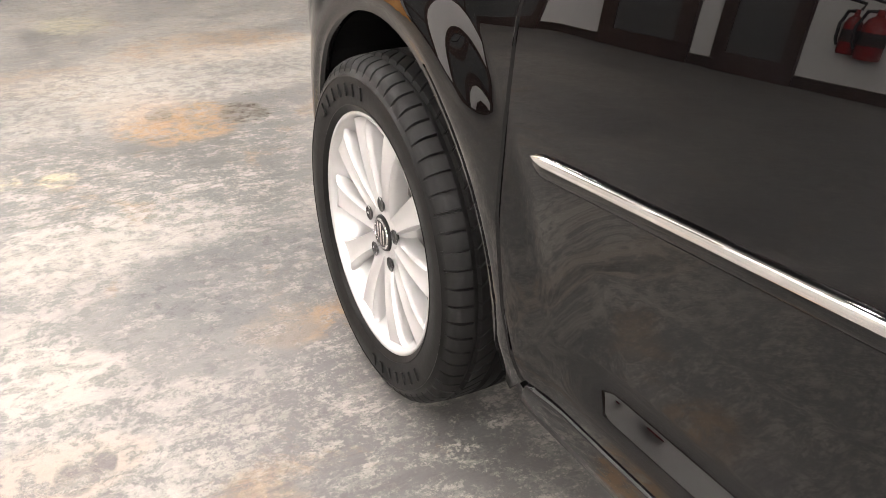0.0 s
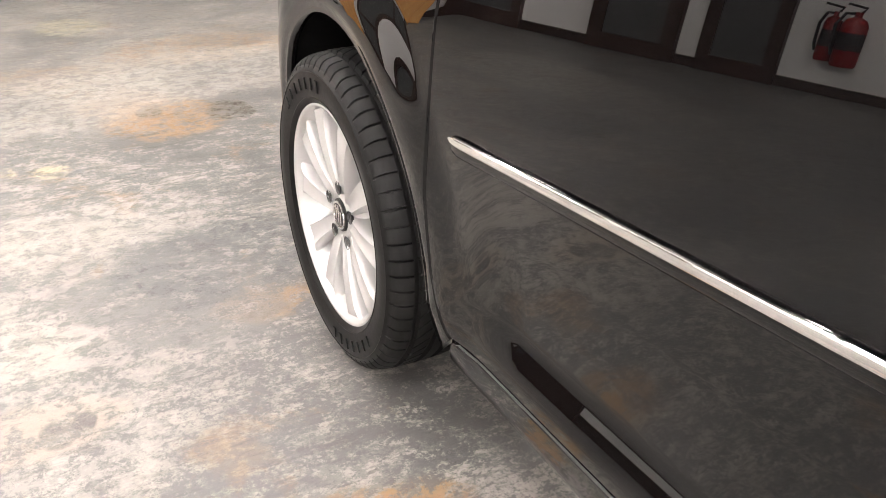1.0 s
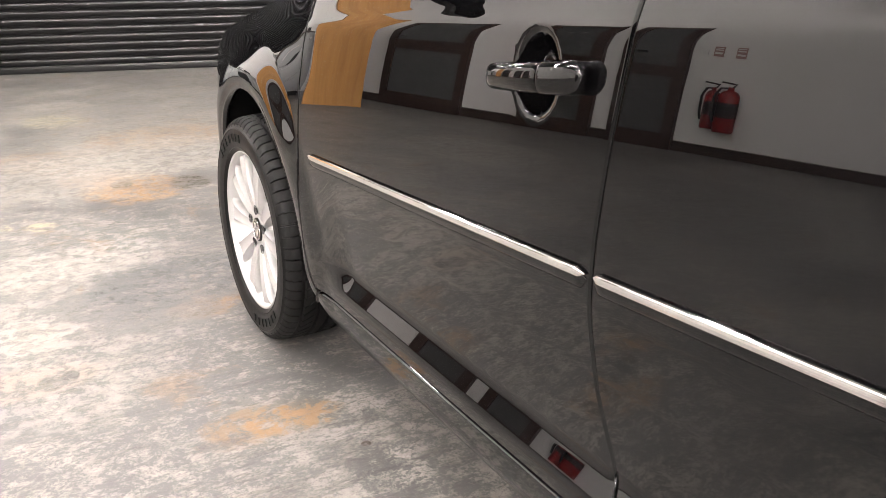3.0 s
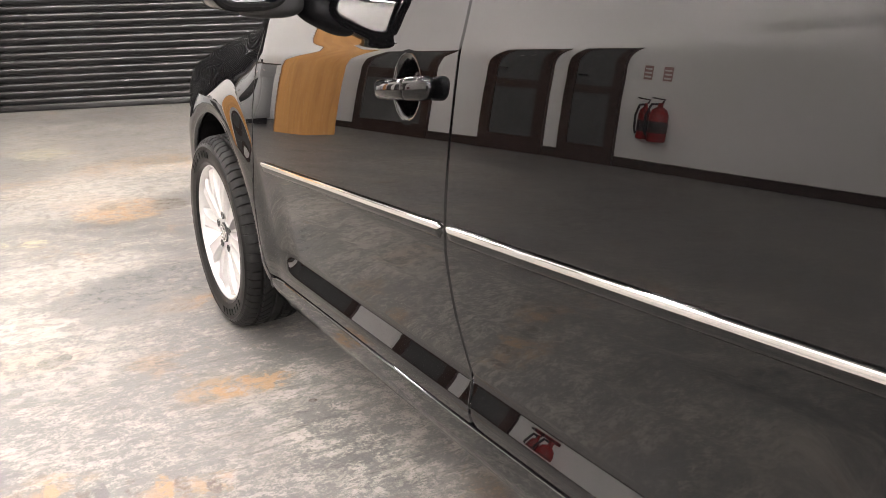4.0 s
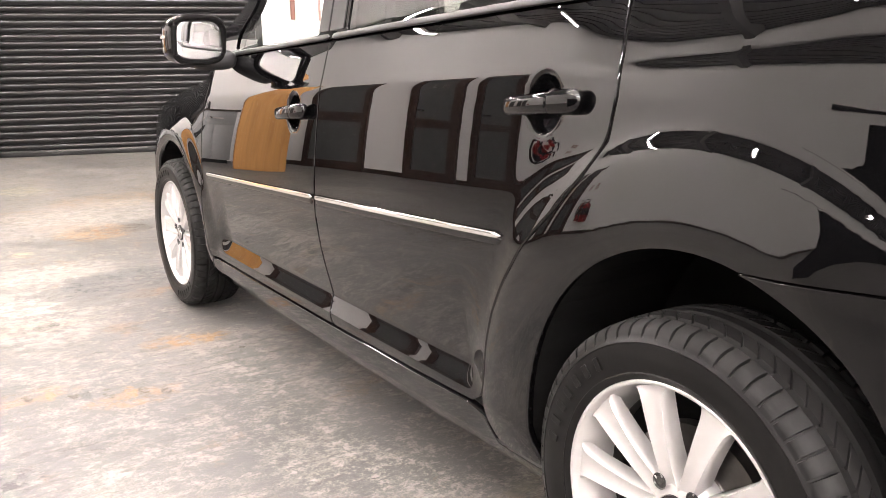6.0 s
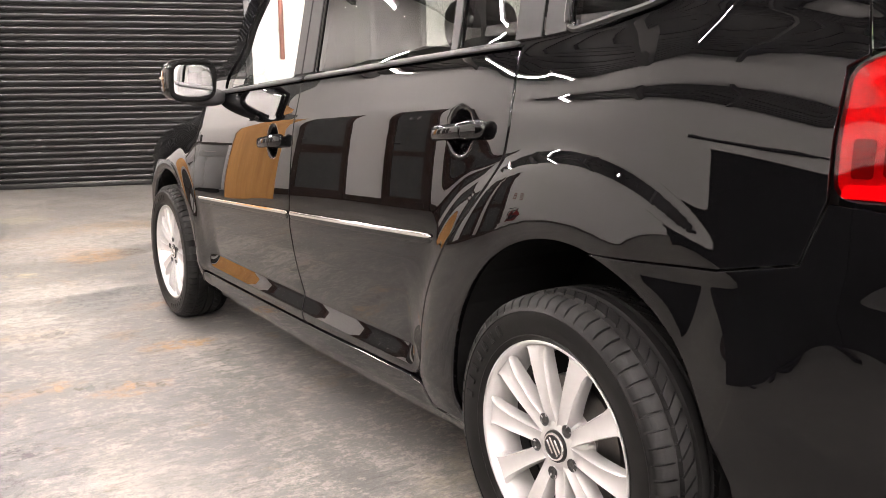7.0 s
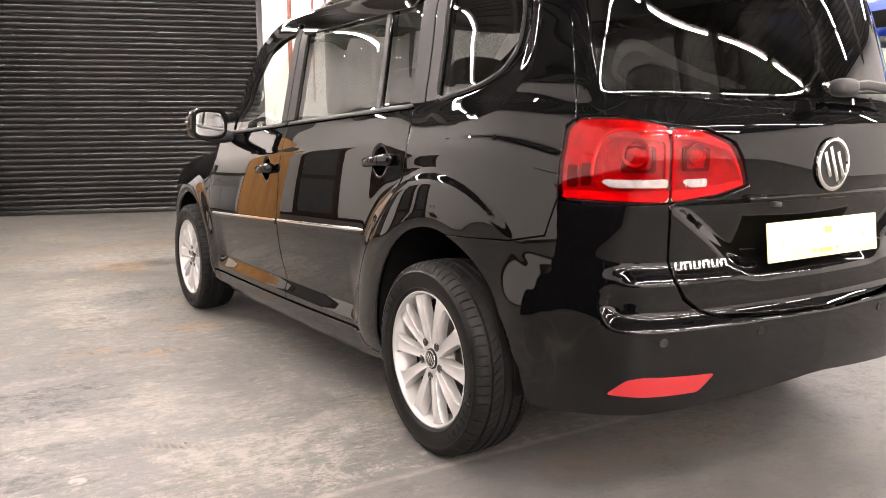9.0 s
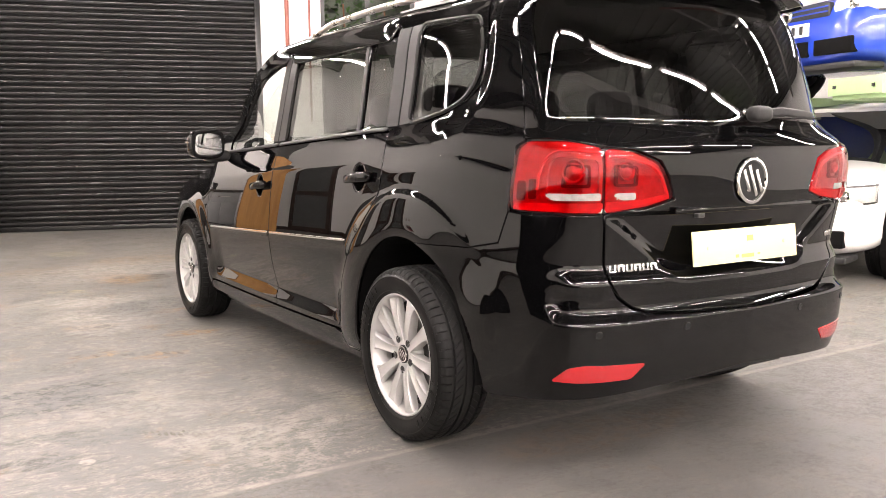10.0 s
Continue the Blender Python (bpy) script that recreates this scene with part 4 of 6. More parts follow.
def inset(points, d):
    """The outline drawn in by d, to leave a shut line; points on the centre line stay there."""
    p = np.array(points, float)
    a, b = np.roll(p, 1, 0), np.roll(p, -1, 0)
    e0, e1 = p - a, b - p
    n0 = np.stack([-e0[:, 1], e0[:, 0]], -1) / (np.hypot(*e0.T)[:, None] + 1e-9)
    n1 = np.stack([-e1[:, 1], e1[:, 0]], -1) / (np.hypot(*e1.T)[:, None] + 1e-9)
    area = np.sum(p[:, 0] * b[:, 1] - b[:, 0] * p[:, 1])
    n = n0 + n1
    n = n / np.maximum(np.sum(n * n, 1) / 2, 0.6)[:, None]
    q = p + np.sign(area) * n * d
    mid = abs(p[:, 0] - S_TAIL) < 1e-6
    q[mid, 0] = S_TAIL
    return q


def belt_run(a, b, n=12, d=0.0):
    return [(s, belt(s) + d) for s in np.linspace(a, b, n)]


# shut lines and outlines, as (s, z)
front_gap = [(2.20, 0.312), (2.234, 0.40), (2.250, 0.52), (2.252, 0.64), (2.245, 0.76), (2.226, 0.85), (2.19, 0.94), (2.13, 1.02)]
mid_gap = [(1.18, 0.312), (1.205, 0.385), (1.235, 0.50), (1.247, 0.60), (1.245, 0.70), (1.235, 0.81), (1.22, 0.93), (1.205, 1.066)]
rear_gap = [(0.485, 0.345), (0.472, 0.40), (0.462, 0.47), (0.44, 0.54), (0.408, 0.60), (0.345, 0.69), (0.27, 0.76), (0.20, 0.832), (0.158, 0.892), (0.148, 0.96), (0.150, 1.03), (0.16, 1.118)]
door_f = rounded([(2.197, 0.308)] + front_gap[1:] + belt_run(2.10, 1.215, 3) + mid_gap[::-1], 0.014)
door_r = rounded(mid_gap + belt_run(1.19, 0.17, 3) + rear_gap[::-1] + [(0.515, 0.32)], 0.025)
fender = front_gap[::-1] + [(2.19, 0.305), (2.262, 0.24)] + arch(ARCH_FRONT, 180, 14, n=34) + [(3.2, 0.45), (3.3, 0.62), (3.28, 0.72), (3.0, 0.82), (2.7, 0.91), (2.4, 0.985), (2.2, 1.015)]
REAR_EDGE = [(-0.445, 0.255), (-0.415, 0.262), (-0.412, 0.30), (-0.398, 0.365), (-0.362, 0.435)]
quarter = rear_gap + [(0.155, 1.13), (0.06, 1.137), (-0.08, 1.152), (-0.18, 1.175), (-0.28, 1.212), (-0.335, 1.262), (-0.352, 1.34), (-0.34, 1.44), (-0.30, 1.555), (-0.36, 1.585),
          (-0.45, 1.535), (-0.512, 1.33), (-0.556, 1.15), (-0.562, 1.077), (-0.532, 1.06), (-0.526, 0.96), (-0.526, 0.862), (-0.49, 0.758), (-0.36, 0.733)]
quarter += arch(ARCH_REAR, 105, -8, n=28) + [(0.30, 0.27), (0.31, 0.258), (0.44, 0.262), (0.475, 0.305)]
bumper = [(-0.36, 0.733), (-0.49, 0.758), (-0.526, 0.858), (-0.60, 0.851), (-0.852, 0.855), (-0.866, 0.70), (-0.880, 0.645), (-0.91, 0.598), (-0.96, 0.562), (-1.02, 0.545), (-1.15, 0.537), (S_TAIL, 0.530), (S_TAIL, 0.335), (-1.15, 0.312), (-0.73, 0.285)]
bumper += REAR_EDGE + arch(ARCH_REAR, 158, 105, n=16)
sill = [(2.195, 0.300), (2.245, 0.225), (2.2, 0.205), (0.45, 0.205), (0.31, 0.215), (0.305, 0.252), (0.445, 0.255), (0.487, 0.30), (0.55, 0.312), (1.18, 0.305)]
glass_edge = [(S_TAIL, 1.125), (-1.2, 1.127), (-1.02, 1.131), (-0.74, 1.141), (-0.665, 1.158), (-0.625, 1.20), (-0.575, 1.32), (-0.53, 1.45), (-0.515, 1.525), (-0.56, 1.555), (-0.9, 1.572), (S_TAIL, 1.578)]
tailgate = [(S_TAIL, 1.60), (-0.9, 1.597), (-0.455, 1.575), (-0.446, 1.54), (-0.508, 1.33), (-0.552, 1.15), (-0.560, 1.083), (-0.70, 1.082), (-0.858, 1.058), (-0.96, 1.047), (-1.053, 1.012), (-1.085, 0.96), (-1.106, 0.897), (-1.0, 0.869), (-0.858, 0.854),
            (-0.872, 0.70), (-0.886, 0.648), (-0.915, 0.603), (-0.964, 0.568), (-1.02, 0.551), (-1.15, 0.543), (S_TAIL, 0.536)] + glass_edge
lamp_out = rounded([(-0.529, 0.865), (-0.528, 0.96), (-0.534, 1.058), (-0.575, 1.079), (-0.72, 1.078), (-0.850, 1.056), (-0.850, 0.858)], 0.032)
lamp_in = rounded([(-0.856, 1.055), (-0.96, 1.043), (-1.049, 1.008), (-1.078, 0.96), (-1.100, 0.903), (-1.085, 0.894), (-1.0, 0.873), (-0.856, 0.858)], 0.018)
win_f = rounded([(1.97, 1.05), (1.285, belt(1.285) + 0.018), (1.245, 1.47), (1.40, 1.462), (1.60, 1.405), (1.80, 1.27), (1.94, 1.13)], 0.02)
win_r = rounded([(1.135, belt(1.135) + 0.018), (0.405, belt(0.405) + 0.018), (0.43, 1.485), (1.11, 1.478)], 0.02)
win_v = rounded([(0.375, belt(0.375) + 0.018), (0.185, belt(0.185) + 0.018), (0.205, 1.492), (0.405, 1.487)], 0.015)
win_q = rounded([(0.035, 1.15), (-0.17, 1.188), (-0.26, 1.225), (-0.31, 1.29), (-0.315, 1.40), (-0.28, 1.49), (0.06, 1.50)], 0.03)
house = belt_run(2.12, 0.05, 24, 0.006) + [(-0.08, 1.158), (-0.18, 1.181), (-0.28, 1.218), (-0.33, 1.266), (-0.346, 1.34), (-0.334, 1.44), (-0.294, 1.556), (-0.29, 1.59), (0.5, 1.60), (1.3, 1.595),
         (1.5, 1.55), (1.72, 1.445), (1.95, 1.28), (2.2, 1.08), (2.26, 1.03)]
dims = {"front_door": [(*BOWLS[0], 0.050, 0.061)], "rear_door": [(*BOWLS[1], 0.050, 0.061)]}


def strip(name, mat, parent, s0, s1, zf, half, proud, base=0.0, right=False, label="", n=90, taper=(0.03, 0.03), flat=0.6):
    """A moulding laid along the flank."""
    verts, faces, m = [], [], 9
    for s in np.linspace(s0, s1, n):
        e = min(abs(s - s0) / taper[0], abs(s - s1) / taper[1])
        q = math.sqrt(max(0.0, 1 - (1 - min(e, 1)) ** 2)) * 0.92 + 0.08
        for a in np.linspace(-90, 90, m):
            c, h = math.cos(radians(a)), math.sin(radians(a))
            c, h = np.sign(c) * abs(c) ** flat, np.sign(h) * abs(h) ** 0.8
            p = flank(s, zf(s) + half * q * h, base + proud * (0.3 + 0.7 * q) * c - 0.001)
            verts.append(p * [-1, 1, 1] if right else p)
    for i in range(n - 1):
        for j in range(m - 1):
            f = (i * m + j, i * m + j + 1, (i + 1) * m + j + 1, (i + 1) * m + j)
            faces.append(f if (s1 < s0) ^ right else f[::-1])
    ob = mesh_object(name, verts, faces, mat, parent, label, smooth=True)
    return ob


def strip_z(s):
    return 0.611 + (2.22 - s) * 0.0435


def handle(parent, bowl, right):
    """A pull handle over its bowl, rounder at the end with the lock cover."""
    cs, cz = bowl
    s0, s1 = cs + 0.088, cs - 0.106
    for name, a, b, fat in (("door_handle", s0, s1 + 0.062, 1.0), ("lock_cover", s1 + 0.0605, s1, 1.08)):
        verts, faces, m, n = [], [], 20, 28
        for i in range(n):
            t = i / (n - 1)
            s = a + (b - a) * t
            whole = (s0 - s) / (s0 - s1)
            outer = t if name == "door_handle" else 1 - t
            inner = 1 - outer
            q = math.sqrt(max(0.0, 1 - (1 - min(outer * abs(a - b) / 0.022, 1)) ** 2)) * (0.93 + 0.07 * min(1, inner * abs(a - b) / 0.003))
            lift = 0.014 + 0.014 * math.sin(math.pi * min(1, whole * 1.05)) ** 0.8
            mid = cz - 0.004 + 0.018 * (whole - 0.3)
            for k in range(m):
                w = 2 * math.pi * k / m
                c, d = math.cos(w), math.sin(w)
                c, d = math.copysign(abs(c) ** 0.75, c), math.copysign(abs(d) ** 0.75, d)
                base = flank(s, mid, 0, ())
                x = base[0] - lift - 0.0125 * fat * (0.15 + 0.85 * q) * c
                verts.append((-x if right else x, base[1], mid + (0.0165 + 0.003 * whole) * fat * (0.1 + 0.9 * q) * d))
        for i in range(n - 1):
            for k in range(m):
                f = (i * m + k, i * m + (k + 1) % m, (i + 1) * m + (k + 1) % m, (i + 1) * m + k)
                faces.append(f if right else f[::-1])
        faces += [tuple(range(m)), tuple(range((n - 1) * m, n * m))[::-1]]
        mesh_object(name, verts, faces, paint, parent, "gloss black pull handle" if name == "door_handle" else "", smooth=True)
    # the two feet that hold the bar
    for s in (s0 - 0.030, s1 + 0.034):
        p = flank(s, cz, 0, ())
        x0, x1 = p[0] + 0.006, p[0] - 0.020
        lo, hi = (min(x0, x1), p[1] - 0.010, cz - 0.009), (max(x0, x1), p[1] + 0.010, cz + 0.009)
        if right:
            lo, hi = (-hi[0], lo[1], lo[2]), (-lo[0], hi[1], hi[2])
        box_part("handle_foot", lo, hi, paint, parent, 0.004)


for right in (False, True):
    fd = panel("front_door", inset(door_f, GAP), paint, car, right=right, extra=dims["front_door"])
    rd = panel("rear_door", inset(door_r, GAP), paint, car, right=right, extra=dims["rear_door"], gap=0.01, rows=np.unique(np.concatenate([ROWS_FINE, np.arange(0.5, 0.95, 0.008)])))
    panel("front_wing", inset(fender, GAP), paint, car, right=right, gap=0.012, rows=np.arange(0.24, 1.1, 0.01))
    qp = panel("quarter_panel", inset(quarter, GAP), paint, car, right=right, gap=0.01, rows=np.arange(0.24, 1.6, 0.009))
    panel("sill", inset(sill, 0.002), paint, car, right=right)
    frame_panel = panel("window_frame", house, paint, car, [win_f, win_r, win_v, win_q], right=right, depth=0.03)
    for ob, w, g in ((fd, win_f, glass_clear), (rd, win_r, glass_tint), (rd, win_v, glass_tint), (qp, win_q, glass_rear)):
        panel("side_window", inset(w, -0.003), g, ob, off=-0.006, right=right, depth=0.003)
    # satin pillar trims and the ledge below the glass
    for ob, o in ((fd, [(1.285, 1.09), (1.228, 1.092), (1.188, 1.482), (1.245, 1.48)]), (rd, [(1.218, 1.092), (1.14, 1.096), (1.115, 1.488), (1.178, 1.485)]), (rd, [(0.182, 1.137), (0.110, 1.14), (0.132, 1.502), (0.202, 1.5)]),
                  (rd, [(0.403, 1.125), (0.377, 1.127), (0.407, 1.49), (0.428, 1.49)]), (qp, [(0.098, 1.142), (0.04, 1.147), (0.064, 1.505), (0.122, 1.503)])):
        panel("pillar_trim", o, satin, ob, off=0.0035, right=right, depth=0.006)
    strip("sill_trim", satin, fd, 2.08, 1.215, lambda s: belt(s) + 0.010, 0.008, 0.007, 0.0, right)
    strip("sill_trim", satin, rd, 1.20, 0.165, lambda s: belt(s) + 0.010, 0.008, 0.007, 0.0, right)
    # rounded trim round the quarter glass
    loop = dense(inset(win_q, -0.007), 0.02)
    pts = flank(loop[:, 0], loop[:, 1], 0.001) * ([-1, 1, 1] if right else [1, 1, 1])
    part("glass_trim", tube(pts, 0.007, 6, closed=True), satin, qp, smooth=True)
    for ob, a, b, ends in ((fd, 2.192, 1.2535, (0.03, 0.003)), (rd, 1.2400, 0.415, (0.003, 0.03))):
        strip("rub_strip", paint, ob, a, b, lambda s: strip_z(s) - 0.004, 0.013, 0.004, 0.0, right, "gloss black rubbing strip", taper=ends)
        strip("chrome_strip", chrome, ob, a - 0.001, b + 0.001, lambda s: strip_z(s) + 0.0046, 0.0064, 0.005, 0.003, right, "bright chrome strip", taper=ends, flat=0.35)
    handle(fd, (1.381, 0.878), right)
    handle(rd, (0.315, 0.945), right)
    # black backing tubes added behind the shut lines to darken the gaps
    for line in (front_gap, mid_gap, rear_gap):
        q = dense(line, 0.02, closed=False)
        pts = flank(q[:, 0], q[:, 1], -0.014) * ([-1, 1, 1] if right else [1, 1, 1])
        part("door_seal", tube(pts, 0.010, 6), liner, car, smooth=True)
    # smoked wind deflectors over the side glass
    for ob, o in ((fd, [(1.58, 1.43), (1.42, 1.50), (1.225, 1.515), (1.235, 1.460), (1.40, 1.452), (1.54, 1.40)]), (rd, [(1.145, 1.518), (0.22, 1.532), (0.235, 1.462), (0.7, 1.455), (1.13, 1.448)])):
        panel("wind_deflector", rounded(o, 0.02), deflector_mat, ob, off=0.016, right=right, depth=0.014, label="smoked acrylic wind deflector")
    # tail lamps: red lens over a bright reflector, clear reversing strip
    def swell(o):
        ring = dense(o, 0.004)
        return lambda a, b: 0.013 * (1 - np.exp(-np.min(np.hypot(a[:, None] - ring[None, :, 0], b[:, None] - ring[None, :, 1]), 1) / 0.018))

    for name, o, zs in (("tail_lamp", lamp_out, (-0.665, -0.835)), ("tail_lamp", lamp_in, (-0.875, -0.950))):
        lamp = panel("tail_lamp", inset(o, 0.0015), red_lens, car, right=right, off=0.0, depth=0.03, label="red tail lamp with a clear reversing strip", gap=0.008, rows=np.arange(0.84, 1.1, 0.008), bulge=swell(o))
        panel("reflector", inset(o, 0.004), lamp_back, lamp, off=-0.012, right=right, depth=0.004, gap=0.025)
        panel("lamp_housing", inset(o, -0.004), black_part, lamp, off=-0.018, right=right, depth=0.012, gap=0.025)
        a, b = zs
        panel("reversing_strip", rounded([(a, 0.914), (a - 0.01, 0.921), (b, 0.922), (b, 0.901), (a - 0.03, 0.900)], 0.008), lamp_white, lamp, off=0.0128, right=right, depth=0.004, rows=np.arange(0.9, 0.93, 0.01), label="clear ribbed reversing lens")
        for k in range(7):
            s = a + (b - a) * (k + 1) / 8
            panel("rib", [(s, 0.903), (s - 0.002, 0.903), (s - 0.002, 0.919), (s, 0.919)], lamp_white, lamp, off=0.0145, right=right, depth=0.002, rows=[0.911])
        big = name == "tail_lamp" and o is lamp_out
        for cs, cz, r in (((-0.755, 0.985, 0.038),) if big else ((-0.925, 0.985, 0.030),)):
            bm, _ = lathe([(0.0, r), (0.012, r * 0.9), (0.004, r * 0.7), (0.010, r * 0.45), (0.018, 0.0)], 24, "x")
            p, nn = flank(cs, cz, -0.011), flank_normal(cs, cz)
            if right:
                p, nn = p * [-1, 1, 1], nn * [-1, 1, 1]
            d = part("lamp_dish", bm, lamp_back, lamp, smooth=True)
            d.matrix_basis = Matrix.Translation(Vector(p)) @ Vector((1, 0, 0)).rotation_difference(Vector(nn)).to_matrix().to_4x4()
        if big:
            for c0, c1, z0, z1 in ((-0.552, -0.582, 0.898, 0.956), (-0.596, -0.622, 0.902, 0.962)):
                panel("lamp_cell", rounded([(c0, z0), (c1, z0), (c1, z1), (c0, z1)], 0.006), lamp_dark, lamp, off=-0.003, right=right, depth=0.006, rows=[0.92, 0.94])
            panel("lamp_cell", rounded([(-0.645, 0.892), (-0.842, 0.892), (-0.842, 1.03), (-0.69, 1.045), (-0.648, 1.02)], 0.02), lamp_back, lamp, [rounded([(-0.66, 0.90), (-0.832, 0.90), (-0.832, 1.02), (-0.69, 1.03), (-0.662, 1.01)], 0.02)], off=0.001, right=right, depth=0.012)
            panel("lamp_window", rounded([(-0.712, 0.938), (-0.806, 0.938), (-0.806, 1.004), (-0.722, 1.008)], 0.010), lamp_dark, lamp, [rounded([(-0.722, 0.946), (-0.798, 0.946), (-0.798, 0.997), (-0.730, 1.000)], 0.008)], off=0.000, right=right, depth=0.010)
            guide = [(-0.846, 1.040), (-0.78, 1.046), (-0.71, 1.050), (-0.665, 1.040), (-0.642, 1.012), (-0.632, 0.97), (-0.630, 0.93)]
        else:
            panel("lamp_window", rounded([(-0.885, 0.940), (-0.965, 0.940), (-0.965, 1.000), (-0.885, 1.006)], 0.010), lamp_dark, lamp, [rounded([(-0.893, 0.947), (-0.957, 0.947), (-0.957, 0.993), (-0.893, 0.998)], 0.008)], off=0.000, right=right, depth=0.010)
            guide = [(-0.862, 1.030), (-0.93, 1.024), (-1.00, 1.006), (-1.035, 0.988), (-1.062, 0.945), (-1.074, 0.912)]
        q = np.array(smooth_curve(guide, 6))
        part("light_guide", tube(flank(q[:, 0], q[:, 1], 0.001) * ([-1, 1, 1] if right else [1, 1, 1]), 0.005, 6), lamp_band, lamp, smooth=True)
        floor_line = [(-0.540, 0.868), (-0.848, 0.862), (-0.848, 0.892), (-0.545, 0.888)] if big else [(-0.858, 0.863), (-1.0, 0.878), (-1.088, 0.900), (-1.082, 0.914), (-0.99, 0.899), (-0.858, 0.893)]
        panel("lamp_band", rounded(floor_line, 0.006), lamp_band, lamp, off=-0.002, right=right, depth=0.006, rows=[0.875, 0.885])
    # low reflectors in the bumper
    panel("reflector", rounded([(-0.688, 0.346), (-0.745, 0.392), (-0.79, 0.402), (-1.005, 0.394), (-0.955, 0.347)], 0.012), red_solid, car, off=0.003, right=right, depth=0.006, label="red bumper reflector")
    # wheel arch liners
    for which, y in ((ARCH_REAR, 0), (ARCH_FRONT, WHEELBASE)):
        ring = arch(which, -14, 194, grow=0.012, n=30)
        edge = flank(np.array([p[0] for p in ring]), np.array([p[1] for p in ring]), -0.016)
        verts, faces, cols = [], [], 6
        for p in edge:
            for k in range(cols):
                x = p[0] + 0.06 * k + (0.02 if k else 0)
                verts.append((-x if right else x, p[1], p[2]))
        for i in range(len(edge) - 1):
            for k in range(cols - 1):
                faces.append((i * cols + k, (i + 1) * cols + k, (i + 1) * cols + k + 1, i * cols + k + 1))
        k = len(verts)
        c = (-0.42 if not right else 0.42, which[0], 0.25)
        verts.append(c)
        faces += [(i * cols + cols - 1, (i + 1) * cols + cols - 1, k) for i in range(len(edge) - 1)]
        mesh_object("arch_liner", verts, faces, liner, car)

panel("rear_bumper", inset(bumper, 0.0012), paint, car, both=True, gap=0.01, rows=np.concatenate([np.arange(0.2, 0.5, 0.015), np.arange(0.5, 0.9, 0.006)]))
tg = panel("tailgate", inset(tailgate, GAP), paint, car, both=True, gap=0.012, rows=np.arange(0.53, 1.62, 0.007))
rear_pane = [(S_TAIL, 1.12)] + glass_edge[1:-1] + [(S_TAIL, 1.56)]
panel("rear_window", inset(rear_pane, -0.004), glass_rear, tg, off=-0.003, both=True, depth=0.003, label="dark tinted rear window")

# roof skin, spoiler, rails
verts, faces, nx_, ny_ = [], [], 21, 30
for j in range(ny_):
    y = 1.42 - (1.42 + 0.53) * j / (ny_ - 1)
    for i in range(nx_):
        q = -1 + 2 * i / (nx_ - 1)
        w = 0.60 - 0.05 * max(0, (y - 0.9) / 0.5) ** 2 - 0.06 * max(0, (-y) / 0.5) ** 2
        arc = 0.02 * (1 - ((y - 0.4) / 1.0) ** 2)
        verts.append((q * w, y, 1.592 + 0.05 * (1 - abs(q) ** 2.4) + arc * (1 - q * q * 0.6)))
for j in range(ny_ - 1):
    for i in range(nx_ - 1):
        a = j * nx_ + i
        faces.append((a, a + nx_, a + nx_ + 1, a + 1))
mesh_object("roof", verts, faces, paint, car, smooth=True)
verts, faces = [], []
section = [(-0.44, 1.632), (-0.55, 1.630), (-0.66, 1.615), (-0.695, 1.603), (-0.692, 1.588), (-0.64, 1.582), (-0.56, 1.580), (-0.46, 1.58)]
m = len(section)
for i, x in enumerate(np.linspace(-0.56, 0.56, 25)):
    e = (abs(x) / 0.56) ** 3
    for y, z in section:
        verts.append((x, y + 0.09 * e, z - 0.022 * e))
for i in range(24):
    for k in range(m):
        faces.append((i * m + k, i * m + (k + 1) % m, (i + 1) * m + (k + 1) % m, (i + 1) * m + k))
faces += [tuple(range(m)), tuple(range(24 * m, 25 * m))]
mesh_object("roof_spoiler", verts, faces, paint, car, smooth=True)
box_part("brake_light", (-0.17, -0.702, 1.589), (0.17, -0.686, 1.602), red_solid, car, 0.003, "red high-level brake light")
for sx in (-1, 1):
    pts = [(sx * (0.635 - 0.02 * (t * 2 - 1) ** 2), 1.28 - 1.55 * t, 1.580 + 0.034 * min(1, min(t, 1 - t) * 6) + 0.012 * math.sin(math.pi * t)) for t in np.linspace(0, 1, 28)]
    part("roof_rail", tube(pts, 0.014, 10), brushed, car, "satin aluminium roof rail", smooth=True)

# windscreen and bonnet
verts, faces, n1, n2 = [], [], 21, 14
for j in range(n2):
    t = j / (n2 - 1)
    for i in range(n1):
        q = -1 + 2 * i / (n1 - 1)
        w = 0.56 + 0.14 * t
        verts.append((q * w, 1.42 + 0.98 * t - 0.22 * t * q * q - 0.02 * q * q, 1.605 - 0.575 * t ** 1.12 - 0.01 * q * q))
for j in range(n2 - 1):
    for i in range(n1 - 1):
        a = j * n1 + i
        faces.append((a, a + 1, a + n1 + 1, a + n1))
mesh_object("windscreen", verts, faces, glass_clear, car, smooth=True)
verts, faces = [], []
for j in range(16):
    t = j / 15
    s = 2.16 + 1.1 * t
    edge = flank(s, 1.015 - 0.30 * max(0, t - 0.02) ** 1.15, -0.004)
    for i in range(n1):
        q = -1 + 2 * i / (n1 - 1)
        front = 0.18 * t * (1 - q * q)
        verts.append((q * -edge[0], edge[1] + front, edge[2] + 0.055 * (1 - q * q) - 0.02 * t * t))
for j in range(15):
    for i in range(n1 - 1):
        a = j * n1 + i
        faces.append((a, a + 1, a + n1 + 1, a + n1))
mesh_object("bonnet", verts, faces, paint, car, smooth=True)
nose = [(3.31, 0.64), (3.22, 0.45), (3.02, 0.36), (3.0, 0.25), (S_NOSE, 0.25), (S_NOSE, 0.64)]
